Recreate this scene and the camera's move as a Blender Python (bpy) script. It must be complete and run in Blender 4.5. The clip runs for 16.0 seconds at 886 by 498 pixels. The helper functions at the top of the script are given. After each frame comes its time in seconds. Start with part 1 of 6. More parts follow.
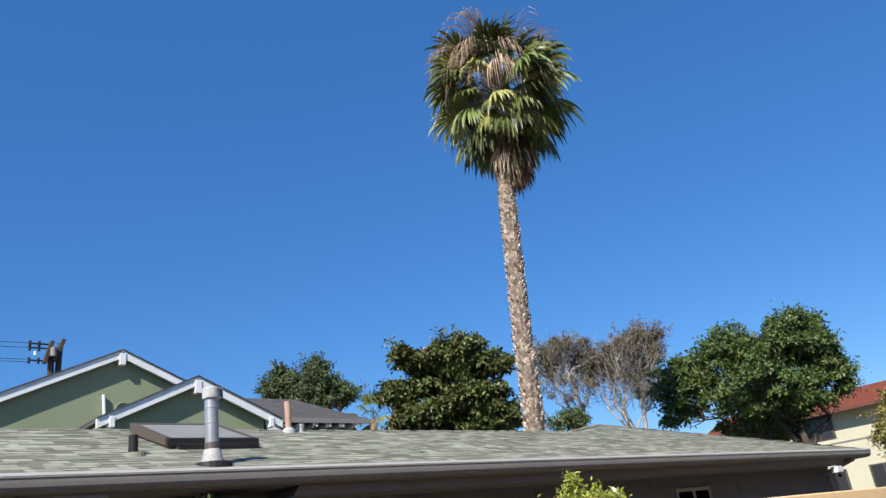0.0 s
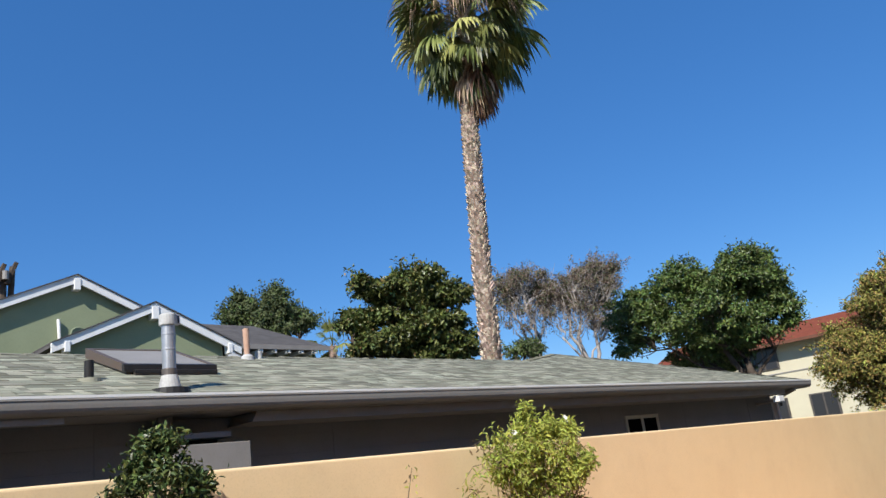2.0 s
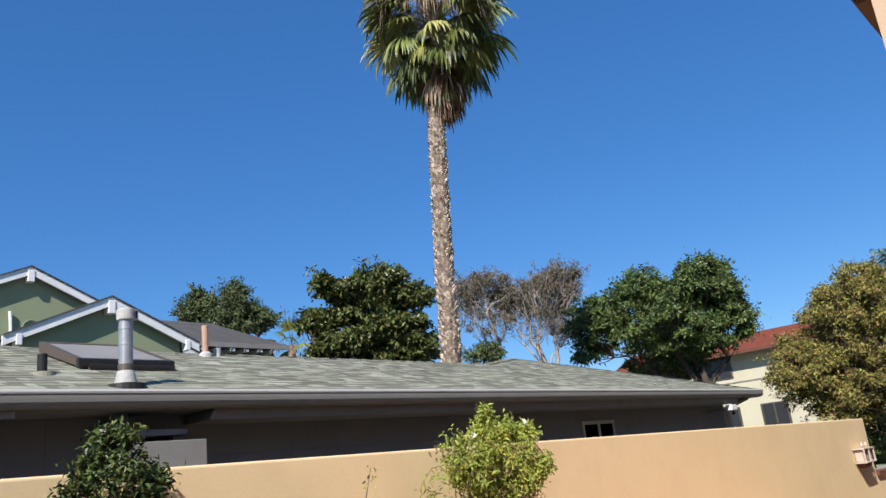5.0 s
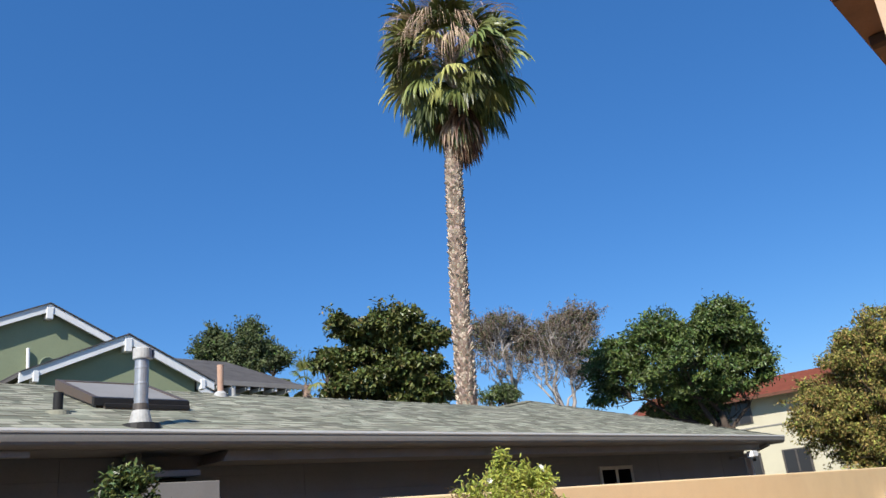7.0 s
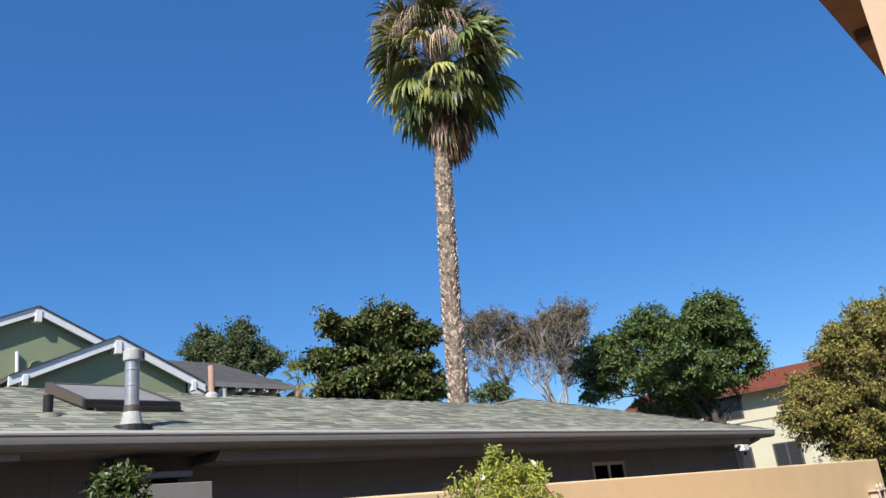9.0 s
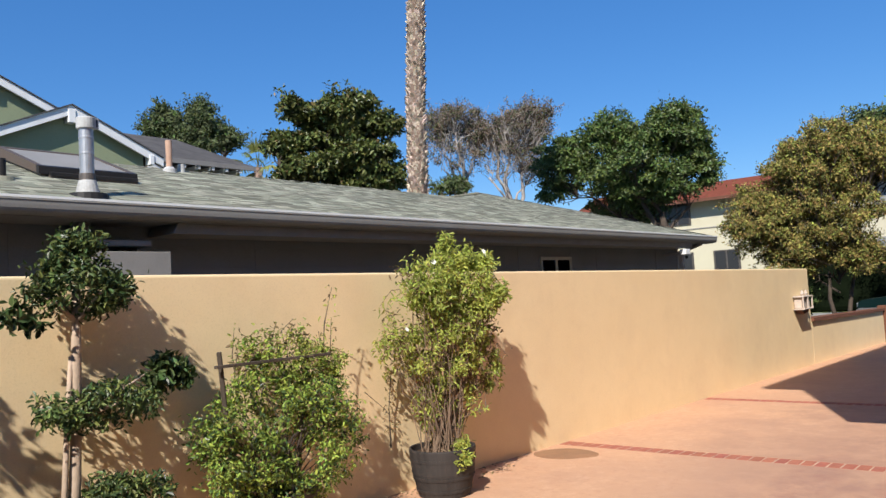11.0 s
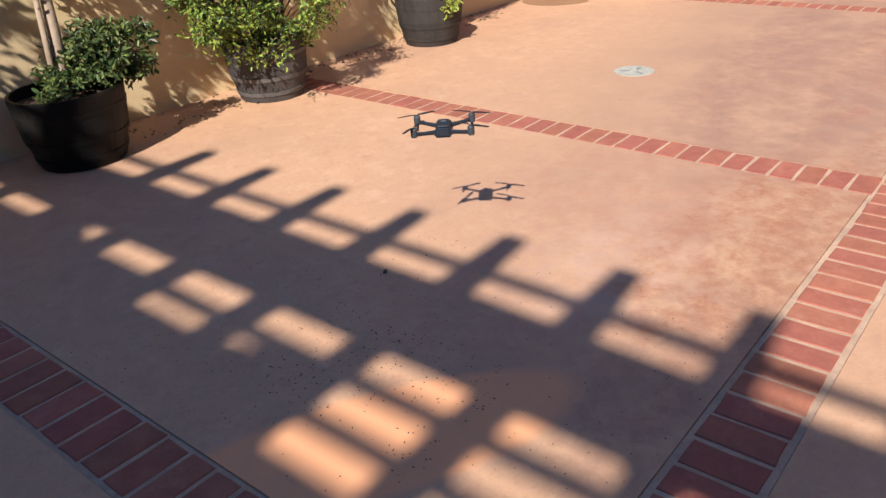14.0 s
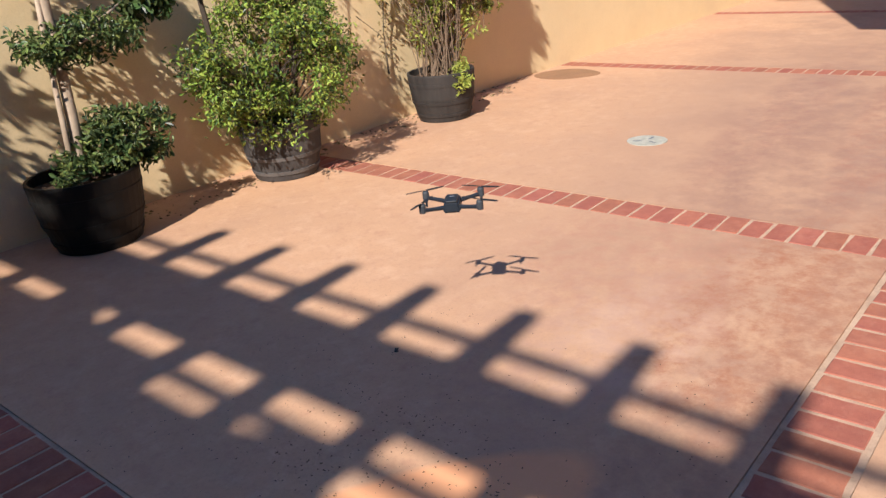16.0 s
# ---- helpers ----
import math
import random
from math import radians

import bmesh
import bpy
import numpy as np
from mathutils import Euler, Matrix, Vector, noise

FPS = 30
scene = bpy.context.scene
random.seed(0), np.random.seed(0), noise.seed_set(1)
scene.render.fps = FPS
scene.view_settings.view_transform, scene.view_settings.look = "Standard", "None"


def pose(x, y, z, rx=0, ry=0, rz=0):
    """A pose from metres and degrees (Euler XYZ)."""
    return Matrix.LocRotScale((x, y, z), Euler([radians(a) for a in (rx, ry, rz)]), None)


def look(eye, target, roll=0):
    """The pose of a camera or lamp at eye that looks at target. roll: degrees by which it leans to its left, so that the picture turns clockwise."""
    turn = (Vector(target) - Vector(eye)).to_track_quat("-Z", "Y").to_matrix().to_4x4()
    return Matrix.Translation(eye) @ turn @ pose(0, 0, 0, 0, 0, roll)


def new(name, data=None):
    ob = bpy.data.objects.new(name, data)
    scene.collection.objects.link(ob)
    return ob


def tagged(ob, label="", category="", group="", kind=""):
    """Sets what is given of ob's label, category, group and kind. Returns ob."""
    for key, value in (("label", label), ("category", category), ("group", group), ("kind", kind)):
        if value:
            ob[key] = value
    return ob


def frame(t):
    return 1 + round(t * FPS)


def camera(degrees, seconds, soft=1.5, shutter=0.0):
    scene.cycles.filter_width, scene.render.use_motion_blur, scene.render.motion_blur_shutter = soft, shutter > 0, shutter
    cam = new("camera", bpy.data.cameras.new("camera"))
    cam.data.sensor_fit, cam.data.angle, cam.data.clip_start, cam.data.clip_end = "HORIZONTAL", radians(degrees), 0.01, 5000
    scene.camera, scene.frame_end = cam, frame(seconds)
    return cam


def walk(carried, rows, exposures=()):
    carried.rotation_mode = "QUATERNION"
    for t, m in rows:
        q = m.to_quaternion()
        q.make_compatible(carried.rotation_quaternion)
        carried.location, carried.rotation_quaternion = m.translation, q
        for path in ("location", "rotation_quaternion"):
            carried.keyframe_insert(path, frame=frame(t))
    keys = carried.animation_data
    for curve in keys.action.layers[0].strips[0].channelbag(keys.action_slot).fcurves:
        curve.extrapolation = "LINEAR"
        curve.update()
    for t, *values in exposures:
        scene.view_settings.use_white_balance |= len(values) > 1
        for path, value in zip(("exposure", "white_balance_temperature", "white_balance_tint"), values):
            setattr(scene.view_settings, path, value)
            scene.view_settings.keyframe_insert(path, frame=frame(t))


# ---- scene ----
cam = camera(58.73, 16.0)
PATH = [
    (0.0, pose(-0.048, 0.003, 1.466, 111.57, 7.37, -41.25)),
    (0.5, pose(-0.061, 0.008, 1.470, 108.14, 7.48, -39.53)),
    (1.0, pose(-0.068, 0.012, 1.487, 107.74, 6.89, -38.91)),
    (1.5, pose(-0.058, 0.008, 1.479, 106.95, 6.88, -40.97)),
    (2.0, pose(-0.034, -0.002, 1.481, 106.07, 7.24, -44.29)),
    (2.5, pose(-0.026, -0.016, 1.467, 104.62, 6.65, -47.33)),
    (3.0, pose(-0.012, -0.028, 1.456, 102.15, 5.74, -49.89)),
    (3.5, pose(-0.024, -0.035, 1.459, 100.73, 5.43, -50.63)),
    (4.0, pose(-0.036, -0.024, 1.457, 101.01, 5.38, -49.76)),
    (4.5, pose(-0.050, -0.012, 1.464, 102.24, 5.28, -48.72)),
    (5.0, pose(-0.060, -0.001, 1.473, 105.90, 6.37, -47.39)),
    (7.5, pose(-0.061, 0.008, 1.495, 109.24, 5.68, -46.45)),
    (8.0, pose(-0.063, 0.006, 1.487, 109.46, 6.18, -46.71)),
    (10.5, pose(-0.063, 0.002, 1.475, 101.19, 4.02, -47.51)),
    (11.0, pose(-0.046, -0.011, 1.445, 93.51, 3.38, -50.22)),
    (11.5, pose(-0.018, -0.015, 1.420, 86.61, 3.33, -52.72)),
    (12.0, pose(-0.014, -0.016, 1.400, 79.57, 2.47, -54.24)),
    (12.5, pose(-0.009, 0.004, 1.353, 71.65, 1.48, -54.62)),
    (13.0, pose(-0.015, 0.004, 1.346, 66.02, 1.84, -53.14)),
    (13.5, pose(-0.019, 0.008, 1.347, 63.67, 2.76, -51.06)),
    (14.0, pose(0.002, 0.017, 1.351, 62.08, 4.09, -51.20)),
    (14.5, pose(0.025, 0.002, 1.371, 62.22, 4.07, -52.99)),
    (15.0, pose(0.051, 0.020, 1.353, 66.03, 4.84, -52.58)),
    (15.5, pose(0.066, 0.024, 1.340, 67.23, 6.73, -50.91)),
    (16.0, pose(0.067, 0.020, 1.339, 67.38, 5.92, -50.27)),
]
EXPOSURE = [(0.0, 0.52), (1.5, 0.48), (2.5, 0.43), (5.0, 0.44), (8.0, 0.50), (10.5, 0.44), (12.0, 0.46), (12.5, 0.43), (13.0, 0.46), (14.0, 0.56), (14.5, 0.59), (15.0, 0.53), (16.0, 0.52)]
walk(cam, PATH, EXPOSURE)

# ---- world and sun ----
SUN_Y, SUN_Z = 0.44, 0.96                              # metres aside and down for each metre along x
SUN = Vector((1.0, SUN_Y, -SUN_Z)).normalized()        # the way the sunlight travels
world = bpy.data.worlds.new("sky")
scene.world = world
world.use_nodes = True
wn = world.node_tree.nodes
sky = wn.new("ShaderNodeTexSky")
sky.sky_type = "NISHITA"
sky.sun_disc = False
sky.sun_elevation = math.asin(-SUN.z)
sky.sun_rotation = math.atan2(-SUN.x, -SUN.y)
sky.air_density, sky.dust_density, sky.ozone_density, sky.altitude = 1.05, 0.0, 6.5, 0
rich = wn.new("ShaderNodeHueSaturation")
rich.inputs["Saturation"].default_value = 1.2
rich.inputs["Hue"].default_value = 0.504
world.node_tree.links.new(sky.outputs[0], rich.inputs["Color"])
haze = wn.new("ShaderNodeMix")          # light scattered many times evens the clear sky out
haze.data_type = "RGBA"
haze.inputs[0].default_value = 0.36
haze.inputs[7].default_value = (0.43, 1.47, 4.0, 1)
world.node_tree.links.new(rich.outputs[0], haze.inputs[6])
world.node_tree.links.new(haze.outputs[2], wn["Background"].inputs[0])
wn["Background"].inputs[1].default_value = 0.107
sun = new("sun", bpy.data.lights.new("sun", "SUN"))
sun.data.energy, sun.data.angle, sun.data.color = 5.0, radians(0.7), (1.0, 0.955, 0.885)
sun.matrix_world = look(Vector((-8, -5, 12)), Vector((-8, -5, 12)) + SUN)


# ---- materials ----
def material(name, color, rough=0.8, color2=None, scale=6.0, fine=60.0, bump=0.15, metal=0.0, patches=(), island=0.0, obrand=0.0,
             stain=None, stain_scale=0.8, stain_amount=0.5, spec=0.22, mid=None, translucent=0.0, stretch=(1, 1, 1)):
    """A surface with a broad and a fine variation of colour, fine relief, and stains and painted patches where wanted.
    """
    m = bpy.data.materials.new(name)
    m.use_nodes = True
    t = m.node_tree
    n, l = t.nodes, t.links
    b = n["Principled BSDF"]
    b.inputs["Roughness"].default_value, b.inputs["Metallic"].default_value = rough, metal
    b.inputs["Specular IOR Level"].default_value = spec
    co = n.new("ShaderNodeTexCoord")
    mp = n.new("ShaderNodeMapping")
    mp.inputs["Scale"].default_value = stretch
    geo = n.new("ShaderNodeNewGeometry")
    l.new(geo.outputs["Position"], mp.inputs["Vector"])

    def noise_tex(s, detail=6, ro=0.6):
        x = n.new("ShaderNodeTexNoise")
        x.inputs["Scale"].default_value, x.inputs["Detail"].default_value, x.inputs["Roughness"].default_value = s, detail, ro
        l.new(mp.outputs[0], x.inputs["Vector"])
        return x

    def mix(a, c2, fac, kind="MIX"):
        x = n.new("ShaderNodeMix")
        x.data_type, x.blend_type = "RGBA", kind
        for sock, v in ((x.inputs[6], a), (x.inputs[7], c2), (x.inputs[0], fac)):
            if hasattr(v, "is_linked"):
                l.new(v, sock)
            elif isinstance(v, (int, float)):
                sock.default_value = v
            else:
                sock.default_value = (*v, 1)
        return x.outputs[2]

    def ramp(v, a, c):
        x = n.new("ShaderNodeMapRange")
        x.inputs["From Min"].default_value, x.inputs["From Max"].default_value = a, c
        l.new(v, x.inputs["Value"])
        return x.outputs[0]

    c2 = color2 or tuple(v * 0.78 for v in color)
    broad, small = noise_tex(scale), noise_tex(fine, 8, 0.7)
    col = mix(color, c2, ramp(broad.outputs["Fac"], 0.35, 0.68))
    col = mix(col, tuple(v * 0.7 for v in c2), mult(n, l, ramp(small.outputs["Fac"], 0.5, 0.8), 0.5))
    if mid:
        for ms, tone, amount, lo_, hi_ in mid:
            nm = noise_tex(ms, 10, 0.75)
            col = mix(col, tone, mult(n, l, ramp(nm.outputs["Fac"], lo_, hi_), amount))
    if stain:
        st = noise_tex(stain_scale, 8, 0.65)
        col = mix(col, stain, mult(n, l, ramp(st.outputs["Fac"], 0.48, 0.72), stain_amount))
    for (px, py, turn, rx, ry), tone, amount, torn in patches:   # stains and one painted light pool, each with its own place and shape
        pm = n.new("ShaderNodeMapping")
        pm.vector_type = "TEXTURE"
        pm.inputs["Location"].default_value = (px, py, 0)
        pm.inputs["Rotation"].default_value = (0, 0, radians(turn))
        pm.inputs["Scale"].default_value = (rx, ry, 100)
        l.new(geo.outputs["Position"], pm.inputs["Vector"])
        gr = n.new("ShaderNodeTexGradient")
        gr.gradient_type = "SPHERICAL"
        l.new(pm.outputs[0], gr.inputs["Vector"])
        # torn below zero gives the painted light pool its sharper edge
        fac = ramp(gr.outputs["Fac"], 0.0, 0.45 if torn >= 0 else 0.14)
        if torn > 0:
            nt = noise_tex(torn, 9, 0.7)
            mm = n.new("ShaderNodeMath")
            mm.operation = "MULTIPLY"
            l.new(fac, mm.inputs[0])
            l.new(ramp(nt.outputs["Fac"], 0.42, 0.66), mm.inputs[1])
            fac = mm.outputs[0]
        col = mix(col, tone, mult(n, l, fac, amount))
    if island or obrand:
        if island:
            rnd = geo.outputs["Random Per Island"]
        else:
            info = n.new("ShaderNodeObjectInfo")
            rnd = info.outputs["Random"]
        hsv = n.new("ShaderNodeHueSaturation")
        amount = island or obrand
        mr = n.new("ShaderNodeMapRange")
        mr.inputs["To Min"].default_value, mr.inputs["To Max"].default_value = 1 - amount, 1 + amount
        l.new(rnd, mr.inputs["Value"])
        l.new(mr.outputs[0], hsv.inputs["Value"])
        mh = n.new("ShaderNodeMapRange")
        mh.inputs["To Min"].default_value, mh.inputs["To Max"].default_value = 0.5 - amount * 0.06, 0.5 + amount * 0.06
        wn2 = n.new("ShaderNodeTexWhiteNoise")
        wn2.noise_dimensions = "1D"
        l.new(rnd, wn2.inputs["W"])
        l.new(wn2.outputs["Value"], mh.inputs["Value"])
        l.new(mh.outputs[0], hsv.inputs["Hue"])
        l.new(col, hsv.inputs["Color"])
        col = hsv.outputs[0]
    l.new(col, b.inputs["Base Color"])
    if bump:
        bp = n.new("ShaderNodeBump")
        bp.inputs["Strength"].default_value, bp.inputs["Distance"].default_value = bump, 0.01
        l.new(small.outputs["Fac"], bp.inputs["Height"])
        l.new(bp.outputs[0], b.inputs["Normal"])
    if translucent:
        tr = n.new("ShaderNodeBsdfTranslucent")
        l.new(col, tr.inputs["Color"])
        ms = n.new("ShaderNodeMixShader")
        ms.inputs[0].default_value = translucent
        l.new(b.outputs[0], ms.inputs[1])
        l.new(tr.outputs[0], ms.inputs[2])
        l.new(ms.outputs[0], n["Material Output"].inputs["Surface"])
    return m


def mult(n, l, v, k):
    x = n.new("ShaderNodeMath")
    x.operation = "MULTIPLY"
    l.new(v, x.inputs[0])
    x.inputs[1].default_value = k
    return x.outputs[0]


def glass(name, tint=(0.02, 0.025, 0.03), rough=0.05):
    m = bpy.data.materials.new(name)
    m.use_nodes = True
    b = m.node_tree.nodes["Principled BSDF"]
    b.inputs["Base Color"].default_value = (*tint, 1)
    b.inputs["Roughness"].default_value = rough
    b.inputs["Specular IOR Level"].default_value = 0.35
    return m


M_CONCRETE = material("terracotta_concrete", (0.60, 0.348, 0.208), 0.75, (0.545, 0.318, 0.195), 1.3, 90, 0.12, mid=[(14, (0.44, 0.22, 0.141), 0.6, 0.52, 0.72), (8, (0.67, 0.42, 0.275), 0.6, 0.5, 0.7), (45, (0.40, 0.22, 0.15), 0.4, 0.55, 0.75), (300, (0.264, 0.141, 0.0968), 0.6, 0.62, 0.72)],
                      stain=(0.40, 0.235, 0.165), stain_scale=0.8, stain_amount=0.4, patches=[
                          # The first patch paints an orange pool of reflected sunlight into the concrete.
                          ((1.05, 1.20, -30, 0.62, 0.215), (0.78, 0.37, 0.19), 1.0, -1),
                          ((5.9, 1.35, 3, 4.6, 1.9), (0.42, 0.25, 0.168), 0.62, 0),
                          ((6.0, 1.2, 4, 4.8, 1.3), (0.34, 0.19, 0.135), 0.7, 3.2),
                          ((5.6, 1.75, 5, 2.6, 0.28), (0.34, 0.17, 0.125), 0.65, 7.0),
                          ((5.2, 1.05, 7, 2.2, 0.22), (0.36, 0.16, 0.11), 0.7, 9.0),
                          ((5.0, 0.78, 0, 1.7, 0.4), (0.33, 0.2, 0.15), 0.75, 5.0),
                          ((4.6, 1.3, 8, 1.9, 0.6), (0.32, 0.18, 0.13), 0.75, 6.0),
                          ((5.9, 1.6, 5, 1.3, 0.5), (0.33, 0.19, 0.14), 0.7, 4.5),
                          ((2.65, 0.84, 0, 1.15, 0.44), (0.37, 0.155, 0.09), 0.95, 11.0),
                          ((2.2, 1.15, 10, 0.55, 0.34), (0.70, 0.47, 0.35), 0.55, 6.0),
                          ((3.0, 0.66, 0, 2.2, 0.14), (0.352, 0.167, 0.106), 0.85, 16.0),
                          ((2.85, 1.5, 20, 0.8, 0.6), (0.44, 0.22, 0.15), 0.7, 13.0),
                          ((1.7, 0.75, 8, 0.8, 0.22), (0.334, 0.194, 0.141), 0.6, 9.0),
                          ((2.2, 1.3, 0, 0.9, 0.5), (0.43, 0.245, 0.18), 0.6, 12.0),
                          ((9.0, 2.2, 0, 3.0, 1.4), (0.39, 0.225, 0.15), 0.7, 2.2)])
M_BRICK = material("red_brick", (0.42, 0.150, 0.097), 0.88, (0.335, 0.115, 0.08), 12, 140, 0.4, obrand=0.10, mid=[(45, (0.26, 0.10, 0.075), 0.4, 0.5, 0.7), (30, (0.54, 0.27, 0.19), 0.4, 0.55, 0.75), (9, (0.50, 0.23, 0.16), 0.35, 0.5, 0.7)], spec=0.15)
M_MORTAR = material("mortar", (0.60, 0.41, 0.285), 0.95, (0.45, 0.30, 0.21), 8, 160, 0.5, mid=[(30, (0.28, 0.19, 0.14), 0.5, 0.5, 0.7)], spec=0.1)
M_STUCCO = material("peach_stucco", (0.825, 0.635, 0.38), 0.85, (0.795, 0.605, 0.355), 1.6, 70, 0.22, mid=[(5, (0.71, 0.525, 0.31), 0.3, 0.5, 0.72)], stain=(0.651, 0.466, 0.282), stain_scale=1.1, stain_amount=0.35)
M_CAP = material("terracotta_cap", (0.176, 0.0748, 0.044), 0.7, None, 6, 80, 0.2)
M_GREYWALL = material("grey_stucco_wall", (0.207, 0.213, 0.224), 0.9, (0.18, 0.186, 0.196), 1.2, 60, 0.2)
M_GREYTRIM = material("grey_paint_trim", (0.273, 0.26, 0.246), 0.6, (0.238, 0.224, 0.211), 3, 50, 0.08)
M_WHITETRIM = material("white_paint", (0.82, 0.82, 0.80), 0.5, (0.74, 0.74, 0.72), 4, 60, 0.08)
M_GUTTER = material("grey_gutter_paint", (0.33, 0.315, 0.29), 0.85, (0.29, 0.275, 0.25), 3, 50, 0.05, spec=0.1)
M_DRIP = material("white_drip_edge", (0.81, 0.81, 0.792), 0.45, (0.774, 0.774, 0.748), 5, 60, 0.05)
M_SHINGLE = material("grey_green_shingle", (0.275, 0.277, 0.213), 0.95, (0.19, 0.193, 0.143), 2.5, 120, 0.4, island=0.42, spec=0.2, mid=[(0.9, (0.34, 0.34, 0.262), 0.4, 0.5, 0.7)])
M_SHINGLEEDGE = material("cut_shingle_edge", (0.225, 0.222, 0.178), 0.95, None, 8, 60, 0.2, spec=0.1)
M_DARKSHINGLE = material("dark_grey_shingle", (0.115, 0.108, 0.105), 0.9, (0.08, 0.075, 0.074), 3, 60, 0.4, island=0.3, spec=0.1)
M_GREEN = material("sage_green_siding", (0.275, 0.31, 0.19), 0.85, (0.245, 0.28, 0.17), 1.0, 40, 0.1)
M_RED = material("red_tile_roof", (0.202, 0.0598, 0.0352), 0.95, (0.15, 0.044, 0.0282), 3, 30, 0.3, spec=0.1)
M_CREAM = material("cream_stucco", (0.57, 0.525, 0.385), 0.85, (0.52, 0.475, 0.35), 0.8, 40, 0.15)
M_GALV = material("galvanised_metal", (0.458, 0.466, 0.475), 0.4, (0.37, 0.378, 0.387), 8, 50, 0.08, metal=0.6)
M_WHITEPIPE = material("whitewashed_metal", (0.50, 0.50, 0.48), 0.6, (0.36, 0.355, 0.34), 9, 60, 0.2, mid=[(22, (0.26, 0.24, 0.21), 0.6, 0.5, 0.7)])
M_BLACK = material("black_metal", (0.0176, 0.0176, 0.0185), 0.5, (0.0264, 0.0246, 0.0238), 10, 60, 0.1)
M_CLAY = material("clay_pipe", (0.52, 0.34, 0.25), 0.8, (0.42, 0.26, 0.185), 9, 60, 0.15)
M_BRONZE = material("bronze_frame", (0.132, 0.114, 0.101), 0.45, (0.088, 0.0774, 0.0686), 6, 60, 0.05, metal=0.3)
M_SKYGLASS = material("dusty_acrylic", (0.27, 0.255, 0.235), 0.5, (0.22, 0.21, 0.19), 2, 30, 0.03)
M_ASPHALT = material("asphalt", (0.114, 0.113, 0.11), 0.9, (0.088, 0.088, 0.0862), 1.0, 60, 0.3)
M_PAVE = material("pale_pavement", (0.27, 0.26, 0.235), 0.9, (0.22, 0.21, 0.19), 1.2, 60, 0.2)
M_DIRT = material("dry_ground", (0.176, 0.132, 0.088), 0.95, (0.123, 0.0968, 0.0616), 0.6, 20, 0.4)
M_POT = material("weathered_barrel", (0.085, 0.077, 0.075), 0.75, (0.05, 0.045, 0.044), 7, 60, 0.3, stretch=(1, 1, 0.25))
M_POTDARK = material("dark_weathered_barrel", (0.032, 0.028, 0.027), 0.7, (0.058, 0.05, 0.046), 9, 60, 0.3, stretch=(1, 1, 0.2), mid=[(16, (0.085, 0.075, 0.07), 0.5, 0.55, 0.75)])
M_POTBLACK = material("black_barrel", (0.009, 0.0085, 0.0085), 0.45, (0.016, 0.0145, 0.0135), 6, 50, 0.2, spec=0.15)
M_HOOP = material("grey_hoop", (0.135, 0.126, 0.124), 0.5, (0.09, 0.084, 0.082), 9, 70, 0.15)
M_SOIL = material("potting_soil", (0.088, 0.0528, 0.0352), 0.95, (0.044, 0.0282, 0.0194), 18, 90, 0.8)
M_BARK = material("pale_bark", (0.52, 0.40, 0.30), 0.9, (0.33, 0.24, 0.17), 14, 60, 0.5, stretch=(1, 1, 0.3))
M_TWIG = material("brown_twig", (0.24, 0.165, 0.11), 0.85, (0.15, 0.10, 0.07), 14, 60, 0.3)
M_DARKBARK = material("dark_bark", (0.0968, 0.0748, 0.0572), 0.9, (0.0528, 0.0396, 0.0308), 6, 40, 0.6)
M_PALEBARK = material("silver_bark", (0.45, 0.41, 0.38), 0.9, (0.28, 0.24, 0.215), 5, 30, 0.5)
M_PALMTRUNK = material("palm_bark", (0.24, 0.18, 0.135), 0.95, (0.13, 0.095, 0.07), 5, 40, 0.7, island=0.3, spec=0.1)
M_PALMTRUNK2 = material("palm_boot", (0.57, 0.47, 0.38), 0.95, (0.27, 0.205, 0.155), 14, 50, 0.5, island=0.5, spec=0.1)


def leaf(name, c, c2, rough=0.45, tr=0.25, rnd=0.45, spec=0.35):
    return material(name, c, rough, c2, 2.2, 30, 0.0, island=rnd, translucent=tr, spec=spec)


L_TOPIARY = leaf("dark_glossy_leaf", (0.07, 0.105, 0.035), (0.035, 0.055, 0.019), 0.36, 0.06, 0.6, 0.28)
L_TOPLIGHT = leaf("young_glossy_leaf", (0.17, 0.205, 0.06), (0.10, 0.13, 0.04), 0.38, 0.12, 0.45, 0.25)
L_JASMINE = leaf("yellow_green_leaf", (0.32, 0.40, 0.075), (0.15, 0.215, 0.044), 0.5, 0.2, 0.5, 0.2)
L_VINE = leaf("olive_vine_leaf", (0.50, 0.54, 0.13), (0.32, 0.37, 0.08), 0.5, 0.4, 0.4, 0.2)
L_DRY = leaf("dry_leaf", (0.26, 0.19, 0.09), (0.17, 0.12, 0.06), 0.7, 0.2)
L_MAGNOLIA = leaf("magnolia_leaf", (0.125, 0.143, 0.038), (0.05, 0.066, 0.02), 0.36, 0.04, 0.65, 0.3)
L_MAGBROWN = leaf("magnolia_back", (0.20, 0.14, 0.05), (0.14, 0.10, 0.04), 0.5, 0.1, 0.4)
L_FICUS = leaf("bright_green_leaf", (0.115, 0.16, 0.038), (0.052, 0.082, 0.021), 0.42, 0.1, 0.6)
L_BROWN = leaf("purple_brown_leaf", (0.24, 0.175, 0.125), (0.15, 0.11, 0.085), 0.7, 0.2, 0.4)
L_OLIVE = leaf("olive_leaf", (0.17, 0.175, 0.05), (0.10, 0.11, 0.03), 0.55, 0.2, 0.5, 0.15)
L_GREYGREEN = leaf("grey_green_leaf", (0.13, 0.155, 0.075), (0.08, 0.10, 0.05), 0.65, 0.15, 0.4, 0.1)
